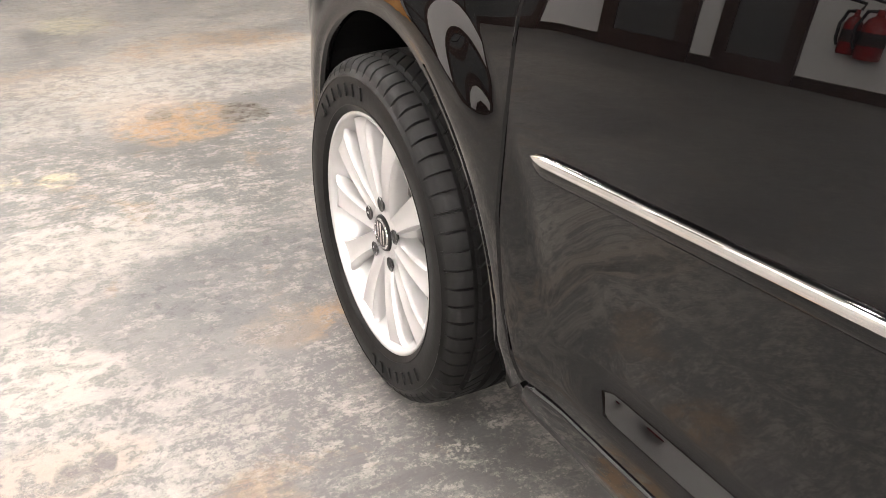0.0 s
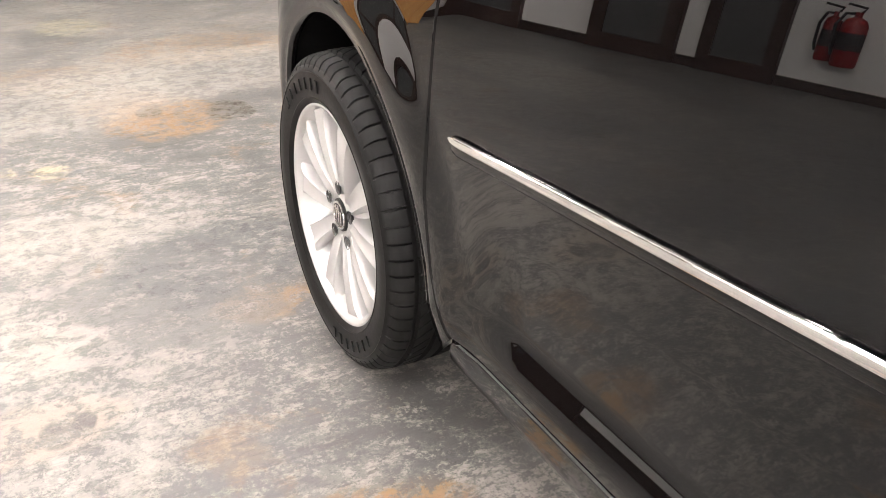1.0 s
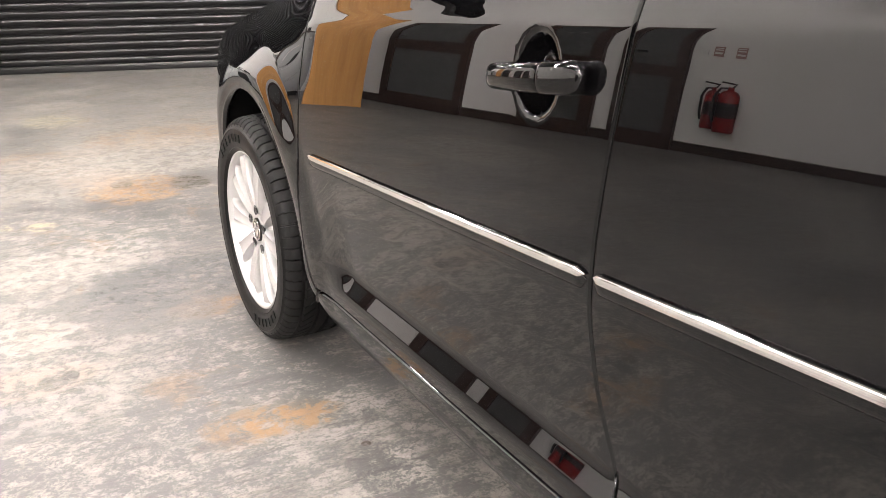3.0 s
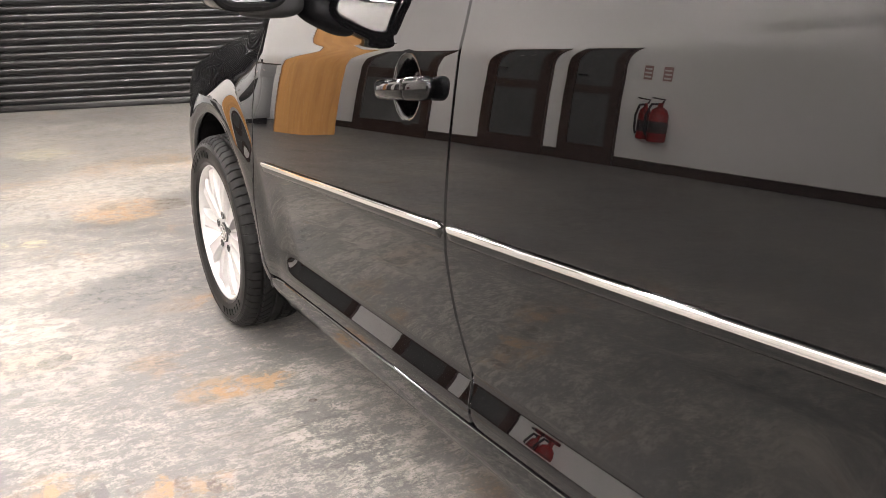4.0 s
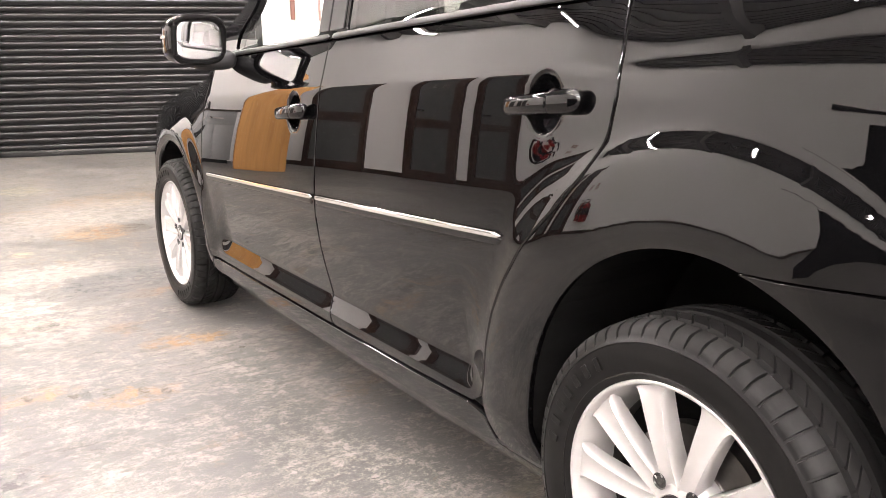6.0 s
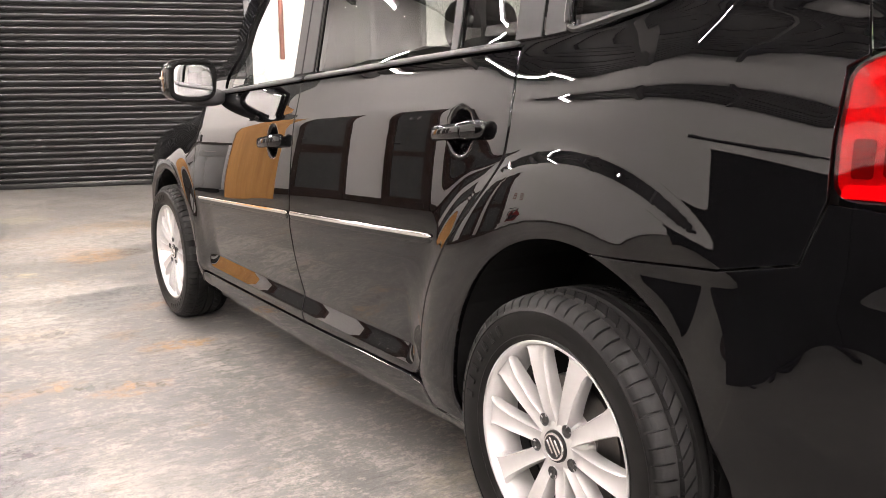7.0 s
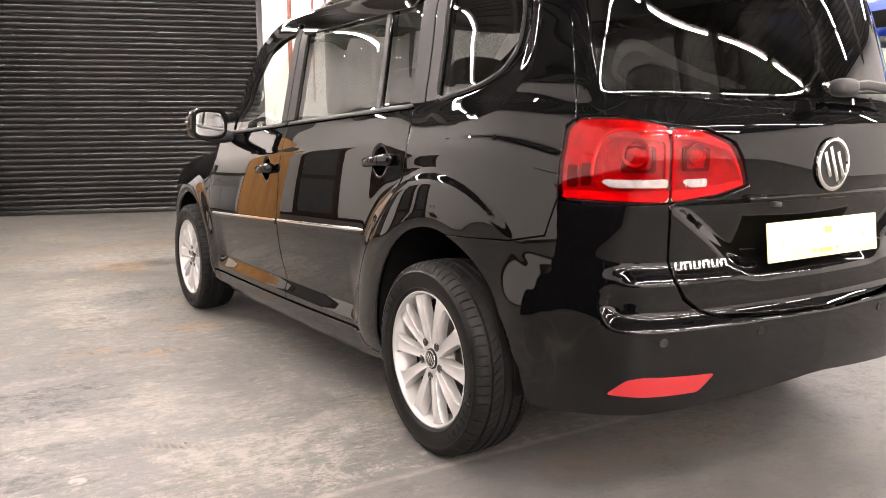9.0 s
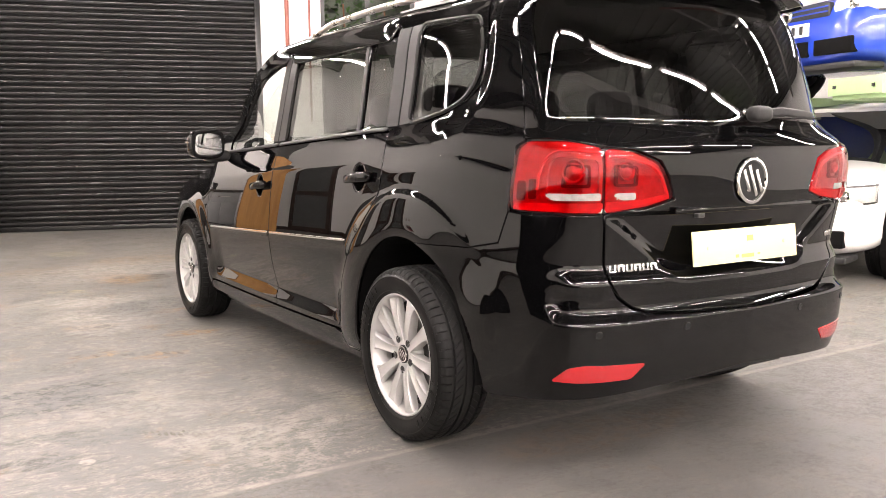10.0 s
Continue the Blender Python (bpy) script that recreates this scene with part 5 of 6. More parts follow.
for right in (False, True):
    panel("front_bumper", nose, paint, car, right=right, gap=0.05)
    panel("headlamp", [(3.32, 0.645), (S_NOSE - 0.35, 0.645), (S_NOSE - 0.35, 0.74), (3.29, 0.735)], head_lens, car, right=right)
panel("grille", [(S_NOSE - 0.34, 0.645), (S_NOSE, 0.645), (S_NOSE, 0.74), (S_NOSE - 0.34, 0.74)], plastic, car)
panel("grille", [(S_NOSE - 0.34, 0.645), (S_NOSE, 0.645), (S_NOSE, 0.74), (S_NOSE - 0.34, 0.74)], plastic, car, right=True)
box_part("underbody", (-0.74, 0.42, 0.19), (0.74, 2.2, 0.235), plastic, car, 0.02)
box_part("underbody", (-0.40, -0.70, 0.26), (0.40, 3.35, 0.33), plastic, car, 0.02)
box_part("silencer", (-0.12, -0.62, 0.215), (0.50, -0.38, 0.33), steel, car, 0.05)

# ---- wheels ----
def tyre_mesh():
    """Tyre with a stepped sidewall, open shoulder slots and tread grooves; the outer side looks to -x."""
    blocks = 66
    # along, radius, kind: 0 plain, 1 shoulder block, 2 rib with fine slits
    prof = [(-0.078, 0.207, 0), (-0.088, 0.2125, 0), (-0.0965, 0.223, 0), (-0.0985, 0.2265, 0), (-0.0975, 0.2285, 0), (-0.1015, 0.246, 0), (-0.1025, 0.260, 0), (-0.1008, 0.2735, 0), (-0.1020, 0.2755, 0), (-0.0995, 0.2795, 0),
            (-0.0985, 0.2805, 0), (-0.0965, 0.2865, 1), (-0.0930, 0.2930, 1), (-0.0880, 0.2985, 1), (-0.081, 0.3022, 1), (-0.072, 0.3046, 1), (-0.0632, 0.3060, 1), (-0.0610, 0.2985, 0), (-0.0530, 0.2985, 0), (-0.0508, 0.3072, 2), (-0.036, 0.3082, 2), (-0.0225, 0.3086, 2), (-0.0205, 0.301, 0), (-0.0115, 0.301, 0), (-0.0095, 0.3088, 0)]
    prof = prof + [(-a, r, n) for a, r, n in reversed(prof)]
    bm = bmesh.new()
    rings = []
    steps = (0.0, 0.02, 0.15, 0.17, 0.45, 0.72)
    turns = blocks * len(steps)
    for a, r, n in prof:
        ring = []
        for i in range(turns):
            k = i % len(steps)
            slant = 0.0 if n != 2 else 0.9 * (abs(a) - 0.05) / 0.03
            t = 2 * math.pi * (i // len(steps) + steps[k] + slant) / blocks
            q = r
            if n and k in (1, 2):
                q = r - (0.0075 if n == 1 else 0.004) * (0.45 if r < 0.290 else 1.0)
            ring.append(bm.verts.new((a, q * math.cos(t), q * math.sin(t))))
        rings.append(ring)
    for j, (p, q) in enumerate(zip(rings, rings[1:])):
        on_tread = min(abs(prof[j][0]), abs(prof[j + 1][0])) < 0.0935
        for i in range(turns):
            f = bm.faces.new((p[i], q[i], q[(i + 1) % turns], p[(i + 1) % turns]))
            f.material_index = 1 if on_tread and 10 < j < len(prof) - 12 else 0
    me = bpy.data.meshes.new("tyre")
    bm.to_mesh(me)
    bm.free()
    me.materials.append(rubber)
    me.materials.append(tread)
    me.shade_smooth()
    me.set_sharp_from_angle(angle=radians(28))
    return me


def spoke_mesh():
    """One spoke of the ten: it widens to the rim, its face hollowed along the middle, its flanks deep."""
    bm = bmesh.new()
    rows = [(0.036, 0.0155, -0.071, 0.034), (0.056, 0.0154, -0.074, 0.036), (0.080, 0.0158, -0.078, 0.036), (0.108, 0.0173, -0.0815, 0.034), (0.136, 0.0194, -0.0838, 0.032), (0.160, 0.0216, -0.0845, 0.030), (0.176, 0.0233, -0.0845, 0.028), (0.187, 0.0250, -0.084, 0.026), (0.1945, 0.0272, -0.083, 0.023), (0.200, 0.0305, -0.082, 0.019), (0.2045, 0.0360, -0.081, 0.014)]
    rings = []
    for r, w, x, deep in rows:
        ring = []
        for q, dx in ((-1.03, deep), (-1.02, 0.012), (-0.975, 0.003), (-0.88, 0.0), (-0.55, 0.0026), (0.0, 0.0042), (0.55, 0.0026), (0.88, 0.0), (0.975, 0.003), (1.02, 0.012), (1.03, deep)):
            y = w * q
            ring.append(bm.verts.new((x + dx, y, math.sqrt(max(r * r - y * y, 0)) if r > 0.18 else r)))
        rings.append(ring)
    for p, q in zip(rings, rings[1:]):
        for k in range(len(p) - 1):
            bm.faces.new((p[k], p[k + 1], q[k + 1], q[k]))
    bm.faces.new(rings[0])
    me = bpy.data.meshes.new("spoke")
    bmesh.ops.recalc_face_normals(bm, faces=bm.faces)
    bm.to_mesh(me)
    bm.free()
    me.materials.append(alloy)
    me.shade_smooth()
    me.set_sharp_from_angle(angle=radians(50))
    return me


def shared(name, me, parent, m=None, label=""):
    ob = new(name, me)
    ob.parent = parent
    if m is not None:
        ob.matrix_basis = m
    if label:
        ob["label"] = label
    return ob


TYRE, SPOKE = tyre_mesh(), spoke_mesh()
bm, _ = lathe([(-0.020, 0.186), (-0.040, 0.190), (-0.062, 0.1985), (-0.074, 0.2035), (-0.0815, 0.2065), (-0.089, 0.2085), (-0.0925, 0.212), (-0.092, 0.2155), (-0.086, 0.2175), (-0.078, 0.2165)], 96)
bmesh.ops.recalc_face_normals(bm, faces=bm.faces)
RIM = bpy.data.meshes.new("wheel")
bm.to_mesh(RIM)
bm.free()
RIM.materials.append(alloy)
RIM.shade_smooth()


def lathe_mesh(name, prof, mat, turns=32):
    b, _ = lathe(prof, turns)
    bmesh.ops.recalc_face_normals(b, faces=b.faces)
    me = bpy.data.meshes.new(name)
    b.to_mesh(me)
    b.free()
    me.materials.append(mat)
    me.shade_smooth()
    me.set_sharp_from_angle(angle=radians(35))
    return me


HUB = lathe_mesh("hub", [(-0.02, 0.075), (-0.050, 0.070), (-0.064, 0.060), (-0.071, 0.046), (-0.072, 0.034), (-0.068, 0.0335), (-0.068, 0.0)], alloy, 48)
CAP = lathe_mesh("centre_cap", [(-0.060, 0.0335), (-0.0745, 0.0325), (-0.0765, 0.029), (-0.0765, 0.0)], satin)
RING = lathe_mesh("emblem_ring", [(-0.0765, 0.0285), (-0.0785, 0.0278), (-0.0785, 0.0245), (-0.0765, 0.024)], chrome)
# black discs and dark bolts carry the recesses' shade in their colour
HOLE = lathe_mesh("bolt_recess", [(-0.0760, 0.0135), (-0.0765, 0.0130), (-0.0735, 0.0115), (-0.0735, 0.0)], black_part, 20)
BOLT = lathe_mesh("wheel_bolt", [(-0.070, 0.0078), (-0.0745, 0.0072), (-0.0750, 0.006), (-0.0740, 0.004), (-0.0740, 0.0)], barrel_mat, 12)
BARREL = lathe_mesh("barrel", [(0.085, 0.200), (0.06, 0.190), (-0.018, 0.1865)], barrel_mat, 48)
DISC = lathe_mesh("brake_disc", [(-0.005, 0.04), (-0.028, 0.06), (-0.032, 0.075), (-0.030, 0.077), (-0.030, 0.135), (-0.008, 0.136), (-0.008, 0.05)], steel, 48)
BACKPLATE = lathe_mesh("back_plate", [(0.0, 0.184), (0.01, 0.10), (0.01, 0.0)], liner, 32)

def slanted_bars(parent, size, x0, x1, half):
    """Three slanting bars across a round emblem."""
    for k in (-1, 0, 1):
        long = size * (1.15 if k else 1.62)
        m = Matrix.Translation((0, k * size * 0.46, 0)) @ pose(0, 0, 0, 68)
        box_part("emblem_bar", (x0, -long / 2, -half), (x1, long / 2, half), chrome, parent, 0.0006, m=m)


for x, y, turn, size in ((-0.775, -0.022, -15, 1.03), (-0.768, WHEELBASE + 0.004, 20, 1.01), (0.775, -0.022, 31, 1.03), (0.768, WHEELBASE + 0.004, 3, 1.01)):
    wheel = new("wheel", RIM)
    wheel.parent = car
    wheel["label"] = "silver ten-spoke alloy wheel with a black tyre"
    wheel.matrix_basis = pose(x, y, 0.3078 * size, 0, 0, 180 if x > 0 else 0) @ pose(0, 0, 0, turn) @ Matrix.Scale(size, 4)
    shared("tyre", TYRE, wheel, label="black rubber tyre with worn tread blocks")
    for me in (HUB, CAP, RING, BARREL, DISC, BACKPLATE):
        shared(me.name, me, wheel)
    for k in range(10):
        shared("spoke", SPOKE, wheel, pose(0, 0, 0, 36 * k))
    for k in range(5):
        a = radians(72 * k + 18)
        m = Matrix.Translation((0, 0.056 * math.sin(a), 0.056 * math.cos(a)))
        shared("bolt_recess", HOLE, wheel, m)
        shared("wheel_bolt", BOLT, wheel, m)
    slanted_bars(wheel, 0.025, -0.0785, -0.0762, 0.0026)
    # raised lettering on the sidewall, as plain blocks
    for base in (20, 200):
        for k in range(7):
            a = radians(base + 7.5 * k)
            bmx = bmesh.new()
            box(bmx, (-0.1048, -0.006, -0.011), (-0.1015, 0.006, 0.011), 0.001)
            ob = part("sidewall_mark", bmx, rubber, wheel)
            ob.matrix_basis = pose(0, 0, 0, -math.degrees(a)) @ Matrix.Translation((0, 0, 0.253))

# ---- door mirrors ----
def superbox(name, c, r, mat, parent, power=0.55, n=20, label="", flat=None):
    verts, faces = [], []
    for i in range(n + 1):
        a = math.pi * i / n - math.pi / 2
        for j in range(2 * n):
            b = math.pi * j / n
            ca, sa, cb, sb = math.cos(a), math.sin(a), math.cos(b), math.sin(b)
            f = lambda w: math.copysign(abs(w) ** power, w)
            p = [c[0] + r[0] * f(ca) * f(cb), c[1] + r[1] * f(ca) * f(sb), c[2] + r[2] * f(sa)]
            if flat is not None:
                p[1] = max(p[1], flat)
            verts.append(p)
    for i in range(n):
        for j in range(2 * n):
            k = (j + 1) % (2 * n)
            faces.append((i * 2 * n + j, i * 2 * n + k, (i + 1) * 2 * n + k, (i + 1) * 2 * n + j))
    return mesh_object(name, verts, faces, mat, parent, label, smooth=True)


for sx in (-1, 1):
    house_m = superbox("door_mirror", (sx * 0.950, 1.955, 1.083), (0.092, 0.075, 0.078), paint, car, 0.62, label="gloss black door mirror with a clear indicator", flat=1.902)
    rim_pts = [(sx * 0.948 + 0.083 * math.copysign(abs(math.cos(a)) ** 0.55, math.cos(a)), 1.892, 1.083 + 0.069 * math.copysign(abs(math.sin(a)) ** 0.55, math.sin(a))) for a in np.linspace(0, 2 * math.pi, 49)[:-1]]
    part("mirror_rim", tube(rim_pts, 0.010, 8, closed=True), liner, house_m, smooth=True)
    superbox("mirror_glass", (sx * 0.948, 1.899, 1.083), (0.079, 0.0035, 0.065), mirror_mat, house_m, 0.55, label="silvered mirror glass")
    house_m.children[-1].matrix_basis = pose(sx * 0.948, 1.899, 1.083, 8, 0, -sx * 7) @ pose(-sx * 0.948, -1.899, -1.083)
    superbox("indicator", (sx * 1.036, 1.965, 1.092), (0.007, 0.038, 0.007), indicator_mat, house_m, 0.7)
    superbox("mirror_arm", (sx * 0.885, 1.960, 1.020), (0.075, 0.052, 0.034), plastic, house_m, 0.7)

# ---- tailgate fittings ----
plate_at = pose(0, -0.822, 0.735, -6, 0, 0)
bm = bmesh.new()
box(bm, (-0.26, -0.006, -0.0555), (0.26, 0.0, 0.0555), 0.003)
plate = part("number_plate", bm, yellow_plate, tg, "yellow rear number plate with its marks blanked", smooth=True)
plate.matrix_basis = plate_at
for a, b, lo, hi in ((-0.03, 0.03, -0.042, -0.030), (-0.06, -0.045, -0.040, -0.030), (0.0, 0.03, 0.012, 0.03), (0.05, 0.062, -0.036, -0.03)):
    ob = box_part("plate_bar", (a, -0.0075, lo), (b, -0.0062, hi), plate_mark, plate)
for sx in (-1, 1):
    bm, _ = lathe([(-0.009, 0.0), (-0.009, 0.005), (-0.006, 0.007)], 12, "z")
    ob = part("plate_screw", bm, yellow_plate, plate)
    ob.matrix_basis = pose(sx * 0.19, 0, 0.0, -90)
box_part("plate_lamp_bar", (-0.34, -0.828, 0.850), (0.34, -0.80, 0.868), paint, tg, 0.006)
box_part("lock_button", (-0.255, -0.842, 0.836), (-0.225, -0.822, 0.850), black_part, tg, 0.003)
badge_p = flank(S_TAIL, 0.945, 0.0)
badge = new("emblem", lathe_mesh("emblem", [(-0.001, 0.077), (-0.006, 0.076), (-0.008, 0.073), (-0.008, 0.066), (-0.005, 0.064), (-0.003, 0.063), (-0.003, 0.0)], chrome, 48))
badge.parent = tg
badge["label"] = "round chrome emblem"
badge.matrix_basis = Matrix.Translation((-0.008, badge_p[1], 0.946)) @ pose(0, 0, 0, 0, 0, 90)
slanted_bars(badge, 0.066, -0.008, -0.0015, 0.0065)
disc = lathe_mesh("emblem_field", [(-0.0035, 0.0632), (-0.004, 0.0)], satin, 32)
shared("emblem_field", disc, badge)


def on_tail(name, s, z, half_s, half_z, mat, right=False, off=0.0, deep=0.004):
    return panel(name, [(s + half_s, z - half_z), (s - half_s, z - half_z), (s - half_s, z + half_z), (s + half_s, z + half_z)], mat, tg, off=off + deep, depth=deep + 0.001, right=right, rows=[z])


for k in range(6):
    s = -0.892 - 0.031 * k
    on_tail("letter_bar", s, 0.690, 0.0024, 0.0095, chrome)
    on_tail("letter_bar", s - 0.009, 0.698 if k % 2 else 0.682, 0.0055, 0.0022, chrome)
    on_tail("letter_bar", s - 0.018, 0.690, 0.0022, 0.0095, chrome)
for k in range(3):
    on_tail("letter_bar", -0.86 - 0.02 * k, 0.735, 0.006, 0.010, chrome, right=True)
# rear wiper
wiper_pivot = Vector((-0.02, -0.872, 1.158))
superbox("wiper_hub", wiper_pivot, (0.045, 0.03, 0.026), plastic, tg, 0.7)
bm = tube([wiper_pivot, (0.09, -0.872, 1.168), (0.22, -0.850, 1.162), (0.30, -0.836, 1.157)], 0.014, 8, flat=0.6)
part("wiper_arm", bm, plastic, tg, "black rear wiper arm", smooth=True)
part("wiper_blade", tube([(0.02, -0.838, 1.148), (0.2, -0.826, 1.150), (0.42, -0.790, 1.152)], 0.005, 6), rubber, tg)
bm, _ = lathe([(0, 0.011), (0.012, 0.010), (0.016, 0.0)], 16, "z")
ob = part("washer_jet", bm, chrome, tg, smooth=True)
ob.matrix_basis = pose(-0.085, -0.855, 1.165, 90)
# parking sensors and a panel line in the bumper
for s in (-0.835, -1.16):
    for right in (False, True):
        p, nn = flank(s, 0.497, 0.0), flank_normal(s, 0.497)
        if right:
            p, nn = p * [-1, 1, 1], nn * [-1, 1, 1]
        bm, _ = lathe([(-0.002, 0.0125), (0.002, 0.012), (0.0022, 0.0095), (0.0012, 0.009), (0.0015, 0.0)], 20)
        ob = part("parking_sensor", bm, satin, car, smooth=True)
        ob.matrix_basis = Matrix.Translation(Vector(p)) @ Vector((1, 0, 0)).rotation_difference(Vector(nn)).to_matrix().to_4x4()

# ---- cabin ----
box_part("cabin_floor", (-0.68, 0.38, 0.34), (0.68, 2.2, 0.40), cabin_dark, car)
box_part("dashboard", (-0.70, 1.72, 0.72), (0.70, 2.28, 1.035), cabin_dark, car, 0.06)
box_part("load_cover", (-0.62, -0.62, 0.80), (0.62, -0.30, 0.84), cabin_dark, car, 0.01)
box_part("headlining", (-0.56, -0.45, 1.545), (0.56, 1.40, 1.57), trim_grey, car, 0.01)
for sx in (-1, 1):
    box_part("door_lining", (sx * 0.775 - 0.03, 0.40, 0.40), (sx * 0.775 + 0.03, 2.05, 1.035), cabin_dark, car, 0.02)
    box_part("side_lining", (sx * 0.66 - 0.03, -0.50, 0.80), (sx * 0.66 + 0.03, 0.38, 1.08), cabin_dark, car, 0.02)
for x, y in ((-0.37, 1.05), (0.37, 1.05), (-0.44, 0.46), (0.0, 0.46), (0.44, 0.46)):
    w = 0.24 if y > 0.5 else 0.20
    seat = box_part("seat", (x - w, y - 0.02, 0.44), (x + w, y + 0.48, 0.60), fabric, car, 0.05)
    box_part("backrest", (x - w, -0.08, 0), (x + w, 0.06, 0.62), fabric, seat, 0.05, m=pose(0, y, 0.56, 14))
    superbox("headrest", (x, y - 0.165, 1.225), (0.125, 0.05, 0.085), fabric, seat, 0.7)
    for q in (-0.05, 0.05):
        part("headrest_post", tube([(x + q, y - 0.13, 1.10), (x + q, y - 0.16, 1.2)], 0.006, 6), chrome, seat)
part("steering_wheel", tube([(0.37 + 0.18 * math.cos(a), 1.62 + 0.06 * math.sin(a), 0.98 + 0.17 * math.sin(a)) for a in np.linspace(0, 2 * math.pi, 29)[:-1]], 0.014, 8, closed=True), cabin_dark, car, smooth=True)

# ---- other cars and the lift, beyond ----
def loft(sections, mat, name, parent, label="", cap=True):
    """Skin over closed sections, each a list of points with the same count."""
    m = len(sections[0])
    verts = [p for s in sections for p in s]
    faces = []
    for i in range(len(sections) - 1):
        for k in range(m):
            faces.append((i * m + k, i * m + (k + 1) % m, (i + 1) * m + (k + 1) % m, (i + 1) * m + k))
    if cap:
        faces += [tuple(range(m)), tuple(range((len(sections) - 1) * m, len(sections) * m))]
    bm = bmesh.new()
    vs = [bm.verts.new(v) for v in verts]
    for f in faces:
        bm.faces.new([vs[i] for i in f])
    bmesh.ops.recalc_face_normals(bm, faces=bm.faces)
    ob = part(name, bm, mat, parent, label)
    ob.data.shade_smooth()
    ob.data.set_sharp_from_angle(angle=radians(50))
    return ob


def ring_section(y, w, z0, z1, n=28, power=0.5, lean=0.0):
    """A rounded closed section across the car at y."""
    pts = []
    c, h = (z0 + z1) / 2, (z1 - z0) / 2
    for k in range(n):
        a = 2 * math.pi * k / n
        x = math.copysign(abs(math.cos(a)) ** power, math.cos(a)) * w
        z = math.copysign(abs(math.sin(a)) ** power, math.sin(a)) * h
        pts.append((x * (1 - lean * (z / h + 1) / 2), y, c + z))
    return pts


def parked_car(name, mat, label, m, hatch):
    """A car with its nose at y = 0, looking to -y, its wheels on z = 0."""
    ob = tagged(new(name), label, "car")
    ob.matrix_basis = m
    body = [(0.0, 0.60, 0.34, 0.60), (0.03, 0.72, 0.26, 0.68), (0.12, 0.80, 0.22, 0.73), (0.35, 0.86, 0.20, 0.80), (0.7, 0.88, 0.19, 0.86), (1.1, 0.88, 0.19, 0.92), (1.6, 0.885, 0.19, 0.94), (2.6, 0.885, 0.19, 0.95), (3.4, 0.87, 0.20, 0.97), (3.9, 0.83, 0.24, 0.96), (4.12, 0.76, 0.32, 0.90)]
    loft([ring_section(y, w, a, b, power=0.42, lean=0.06) for y, w, a, b in body], mat, "body", ob)
    cabin = [(1.15, 0.72, 0.86, 0.95), (1.5, 0.74, 0.86, 1.18), (1.9, 0.74, 0.86, 1.37), (2.3, 0.73, 0.86, 1.43), (3.0, 0.72, 0.86, 1.43), (3.5, 0.70, 0.86, 1.36), (3.85, 0.66, 0.86, 1.16), (4.0, 0.6, 0.86, 0.97)]
    loft([ring_section(y, w, a, b, power=0.45, lean=0.26) for y, w, a, b in cabin], car_glass, "glasshouse", ob, "dark glazed cabin")
    roof = [(1.86, 0.545, 1.372), (2.3, 0.555, 1.437), (3.0, 0.55, 1.437), (3.5, 0.53, 1.365)]
    loft([[(-w, y, z - 0.03), (-w * 0.9, y, z + 0.002), (0, y, z + 0.012), (w * 0.9, y, z + 0.002), (w, y, z - 0.03), (0, y, z - 0.02)] for y, w, z in roof], mat, "roof", ob)
    for x in (-0.775, 0.775):
        for y in (0.85, 3.40):
            wheel = new("wheel", RIM)
            wheel.parent = ob
            wheel.matrix_basis = pose(x * 1.03, y, 0.3075, 0, 0, 180 if x > 0 else 0)
            shared("tyre", TYRE, wheel)
            shared("hub", HUB, wheel)
            shared("barrel", BARREL, wheel)
            shared("back_plate", BACKPLATE, wheel)
            for k in range(10):
                shared("spoke", SPOKE, wheel, pose(0, 0, 0, 36 * k))
            bmx, _ = lathe([(-0.112, 0.325), (-0.115, 0.37), (-0.04, 0.375)], 40)
            part("arch", bmx, liner, wheel)
        superbox("door_mirror", (x * 1.21, 1.62, 0.99), (0.10, 0.06, 0.07), mat, ob, 0.7)
        # headlamps wrap round the corner
        lampv = []
        for t in np.linspace(0, 1, 10):
            xx = math.copysign(0.50 + 0.335 * math.sin(t * 1.45), x)
            yy = -0.012 + 0.36 * (1 - math.cos(t * 1.45)) + 0.035
            lampv.append([(xx, yy, 0.60 + 0.03 * t), (xx, yy - 0.02, 0.665 + 0.02 * t), (xx, yy + 0.01, 0.725 + 0.02 * t), (xx * 0.96, yy + 0.07, 0.665)])
        head = loft(lampv, head_lens, "headlamp", ob, "clear glass headlamp")
        rim = [[(a[0], a[1] + 0.012, a[2] - 0.014), (b[0], b[1] + 0.010, b[2]), (c[0], c[1] + 0.010, c[2] + 0.014), d] for a, b, c, d in lampv]
        loft(rim, black_part, "lamp_surround", head)
        bmx, _ = lathe([(0.0, 0.048), (0.018, 0.044), (0.006, 0.030), (0.020, 0.0)], 20, "z")
        part("lamp_bowl", bmx, chrome, head, smooth=True).matrix_basis = Matrix.Translation((x * 0.87, 0.045, 0.672)) @ pose(0, 0, 0, 90, 0, 0)
    box_part("grille", (-0.46, -0.008, 0.60), (0.46, 0.05, 0.715), black_part, ob, 0.012)
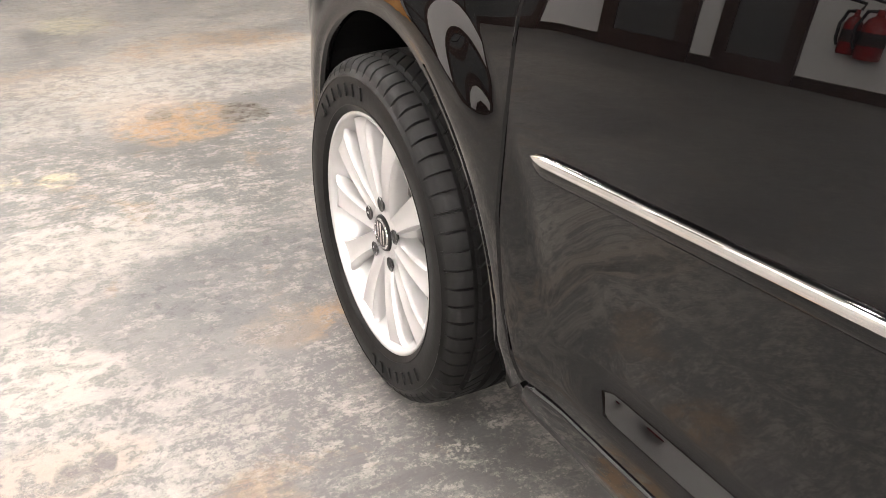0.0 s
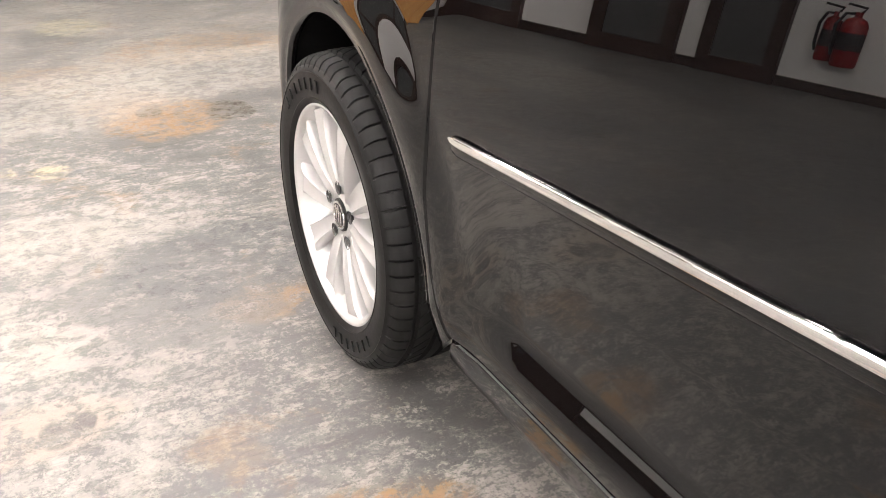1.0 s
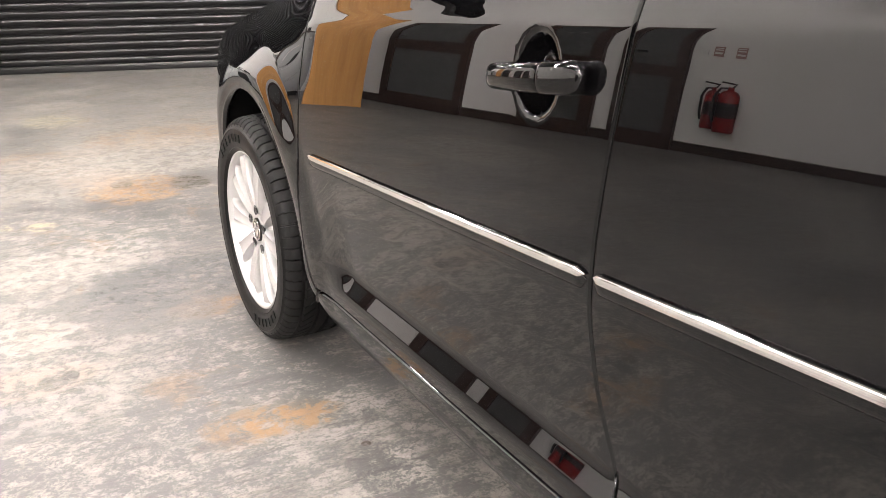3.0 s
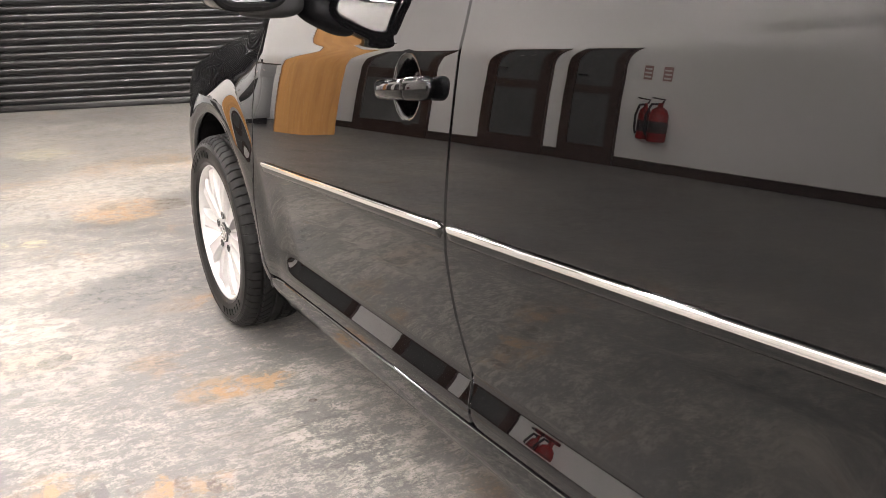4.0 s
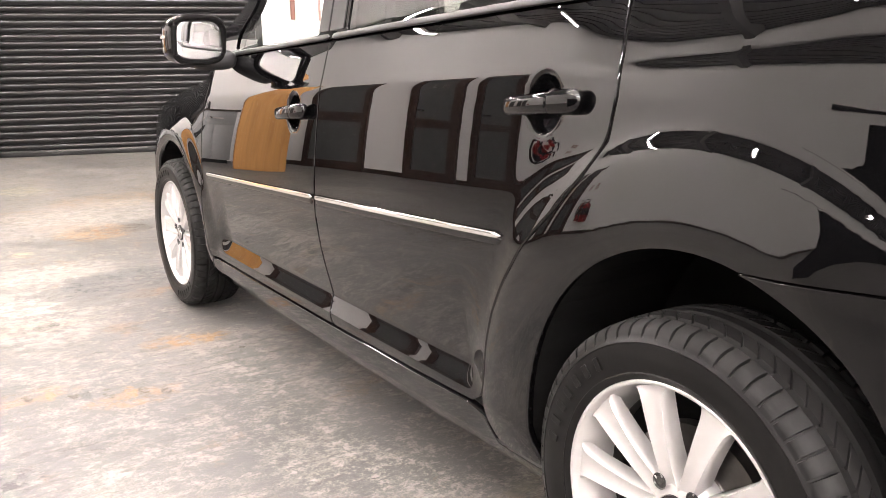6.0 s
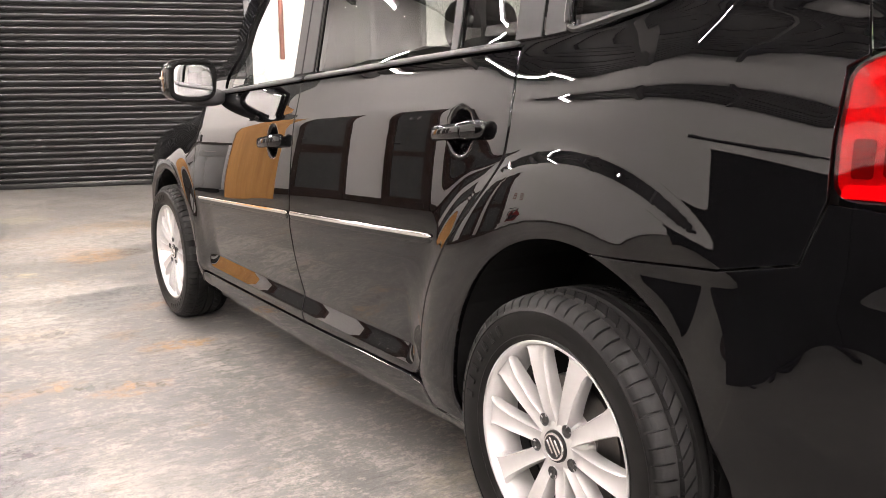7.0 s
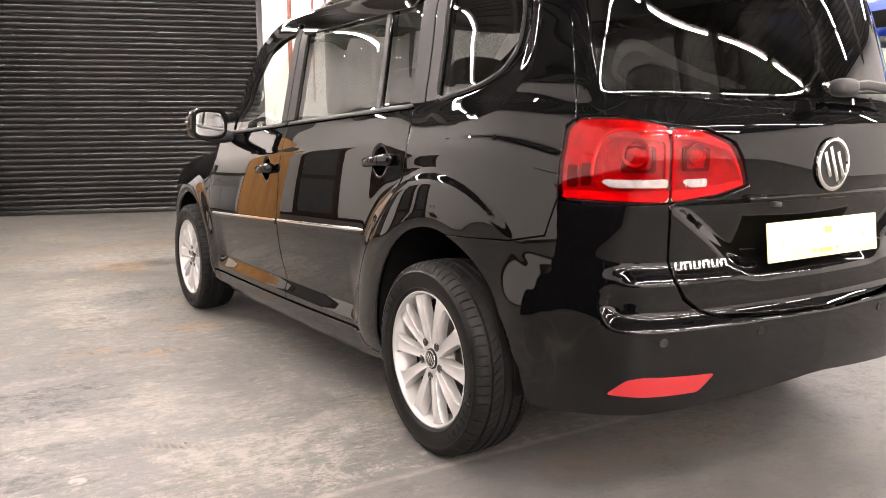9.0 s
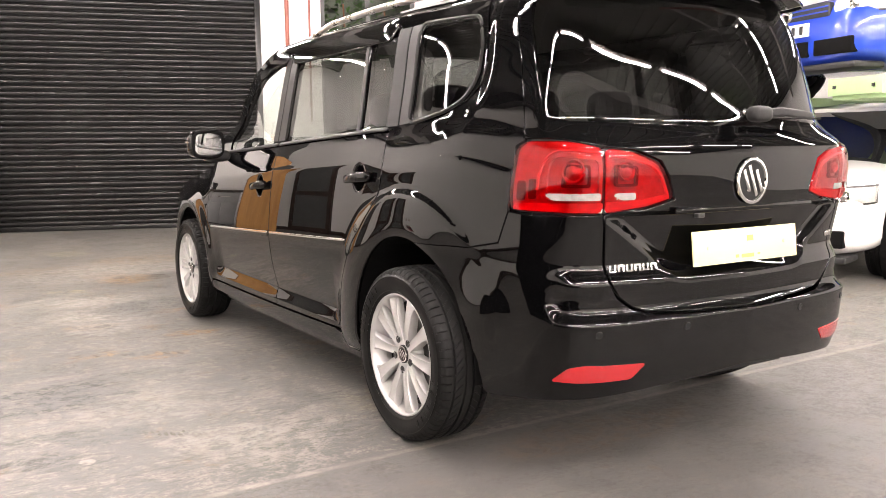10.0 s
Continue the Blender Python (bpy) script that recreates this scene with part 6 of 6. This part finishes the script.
    for z in (0.635, 0.675):
        box_part("grille_bar", (-0.45, -0.016, z), (0.45, 0.0, z + 0.012), mat if hatch else brushed, ob, 0.003)
    superbox("emblem", (0, -0.018, 0.66), (0.06, 0.012, 0.06), chrome, ob, 0.9)
    box_part("number_plate", (-0.26, -0.028, 0.46), (0.26, -0.012, 0.57), sign_white, ob, 0.003)
    for k in range(5):
        box_part("plate_bar", (-0.2 + 0.09 * k, -0.030, 0.48), (-0.16 + 0.09 * k, -0.0285, 0.55), black_part, ob)
    for a, b in ((-0.70, -0.30), (-0.24, 0.24), (0.30, 0.70)):
        box_part("air_intake", (a, -0.012 + 0.006 * (abs(a + b) > 0.5), 0.29), (b, 0.13, 0.42), liner, ob, 0.012)
    box_part("chin", (-0.72, 0.02, 0.17), (0.72, 0.35, 0.225), black_part, ob, 0.02)
    return ob


LIFT_Z = 1.345
LIFT = HALL @ pose(3.41, 3.26, 0, 0, 0, -85)
parked_car("blue_car", blue_paint, "bright blue hatchback raised on a green lift", LIFT @ pose(0, 0, LIFT_Z + 0.152), True)
parked_car("white_car", white_paint, "white saloon car parked on the floor under the lift", HALL @ pose(2.60, 2.56, 0.0, 0, 0, -56), False)
lift = tagged(new("car_lift"), "pale green car lift, raised, with a blue car on it", "lift")
lift.matrix_basis = LIFT
for a in (-1.02, 0.48):
    box_part("runway", (a, 0.05, LIFT_Z + 0.07), (a + 0.54, 4.6, LIFT_Z + 0.15), lift_green, lift, 0.006)
    box_part("stop_plate", (a, 0.0, LIFT_Z + 0.10), (a + 0.54, 0.048, LIFT_Z + 0.24), lift_green, lift, 0.004)
    for k in (0, 3):
        box_part("bolt_head", (a + 0.06 + 0.13 * k, -0.012, LIFT_Z + 0.155), (a + 0.085 + 0.13 * k, -0.001, LIFT_Z + 0.18), black_part, lift)
# cross beams coloured black for the shadow under the runways
for y in (0.75, 3.9):
    box_part("cross_beam", (-1.30, y, LIFT_Z - 0.16), (1.30, y + 0.16, LIFT_Z - 0.002), black_part, lift, 0.006)
    for x in (-1.44, 1.30):
        box_part("post", (x, y - 0.03, 0.002), (x + 0.14, y + 0.19, 2.1), lift_green, lift, 0.006)
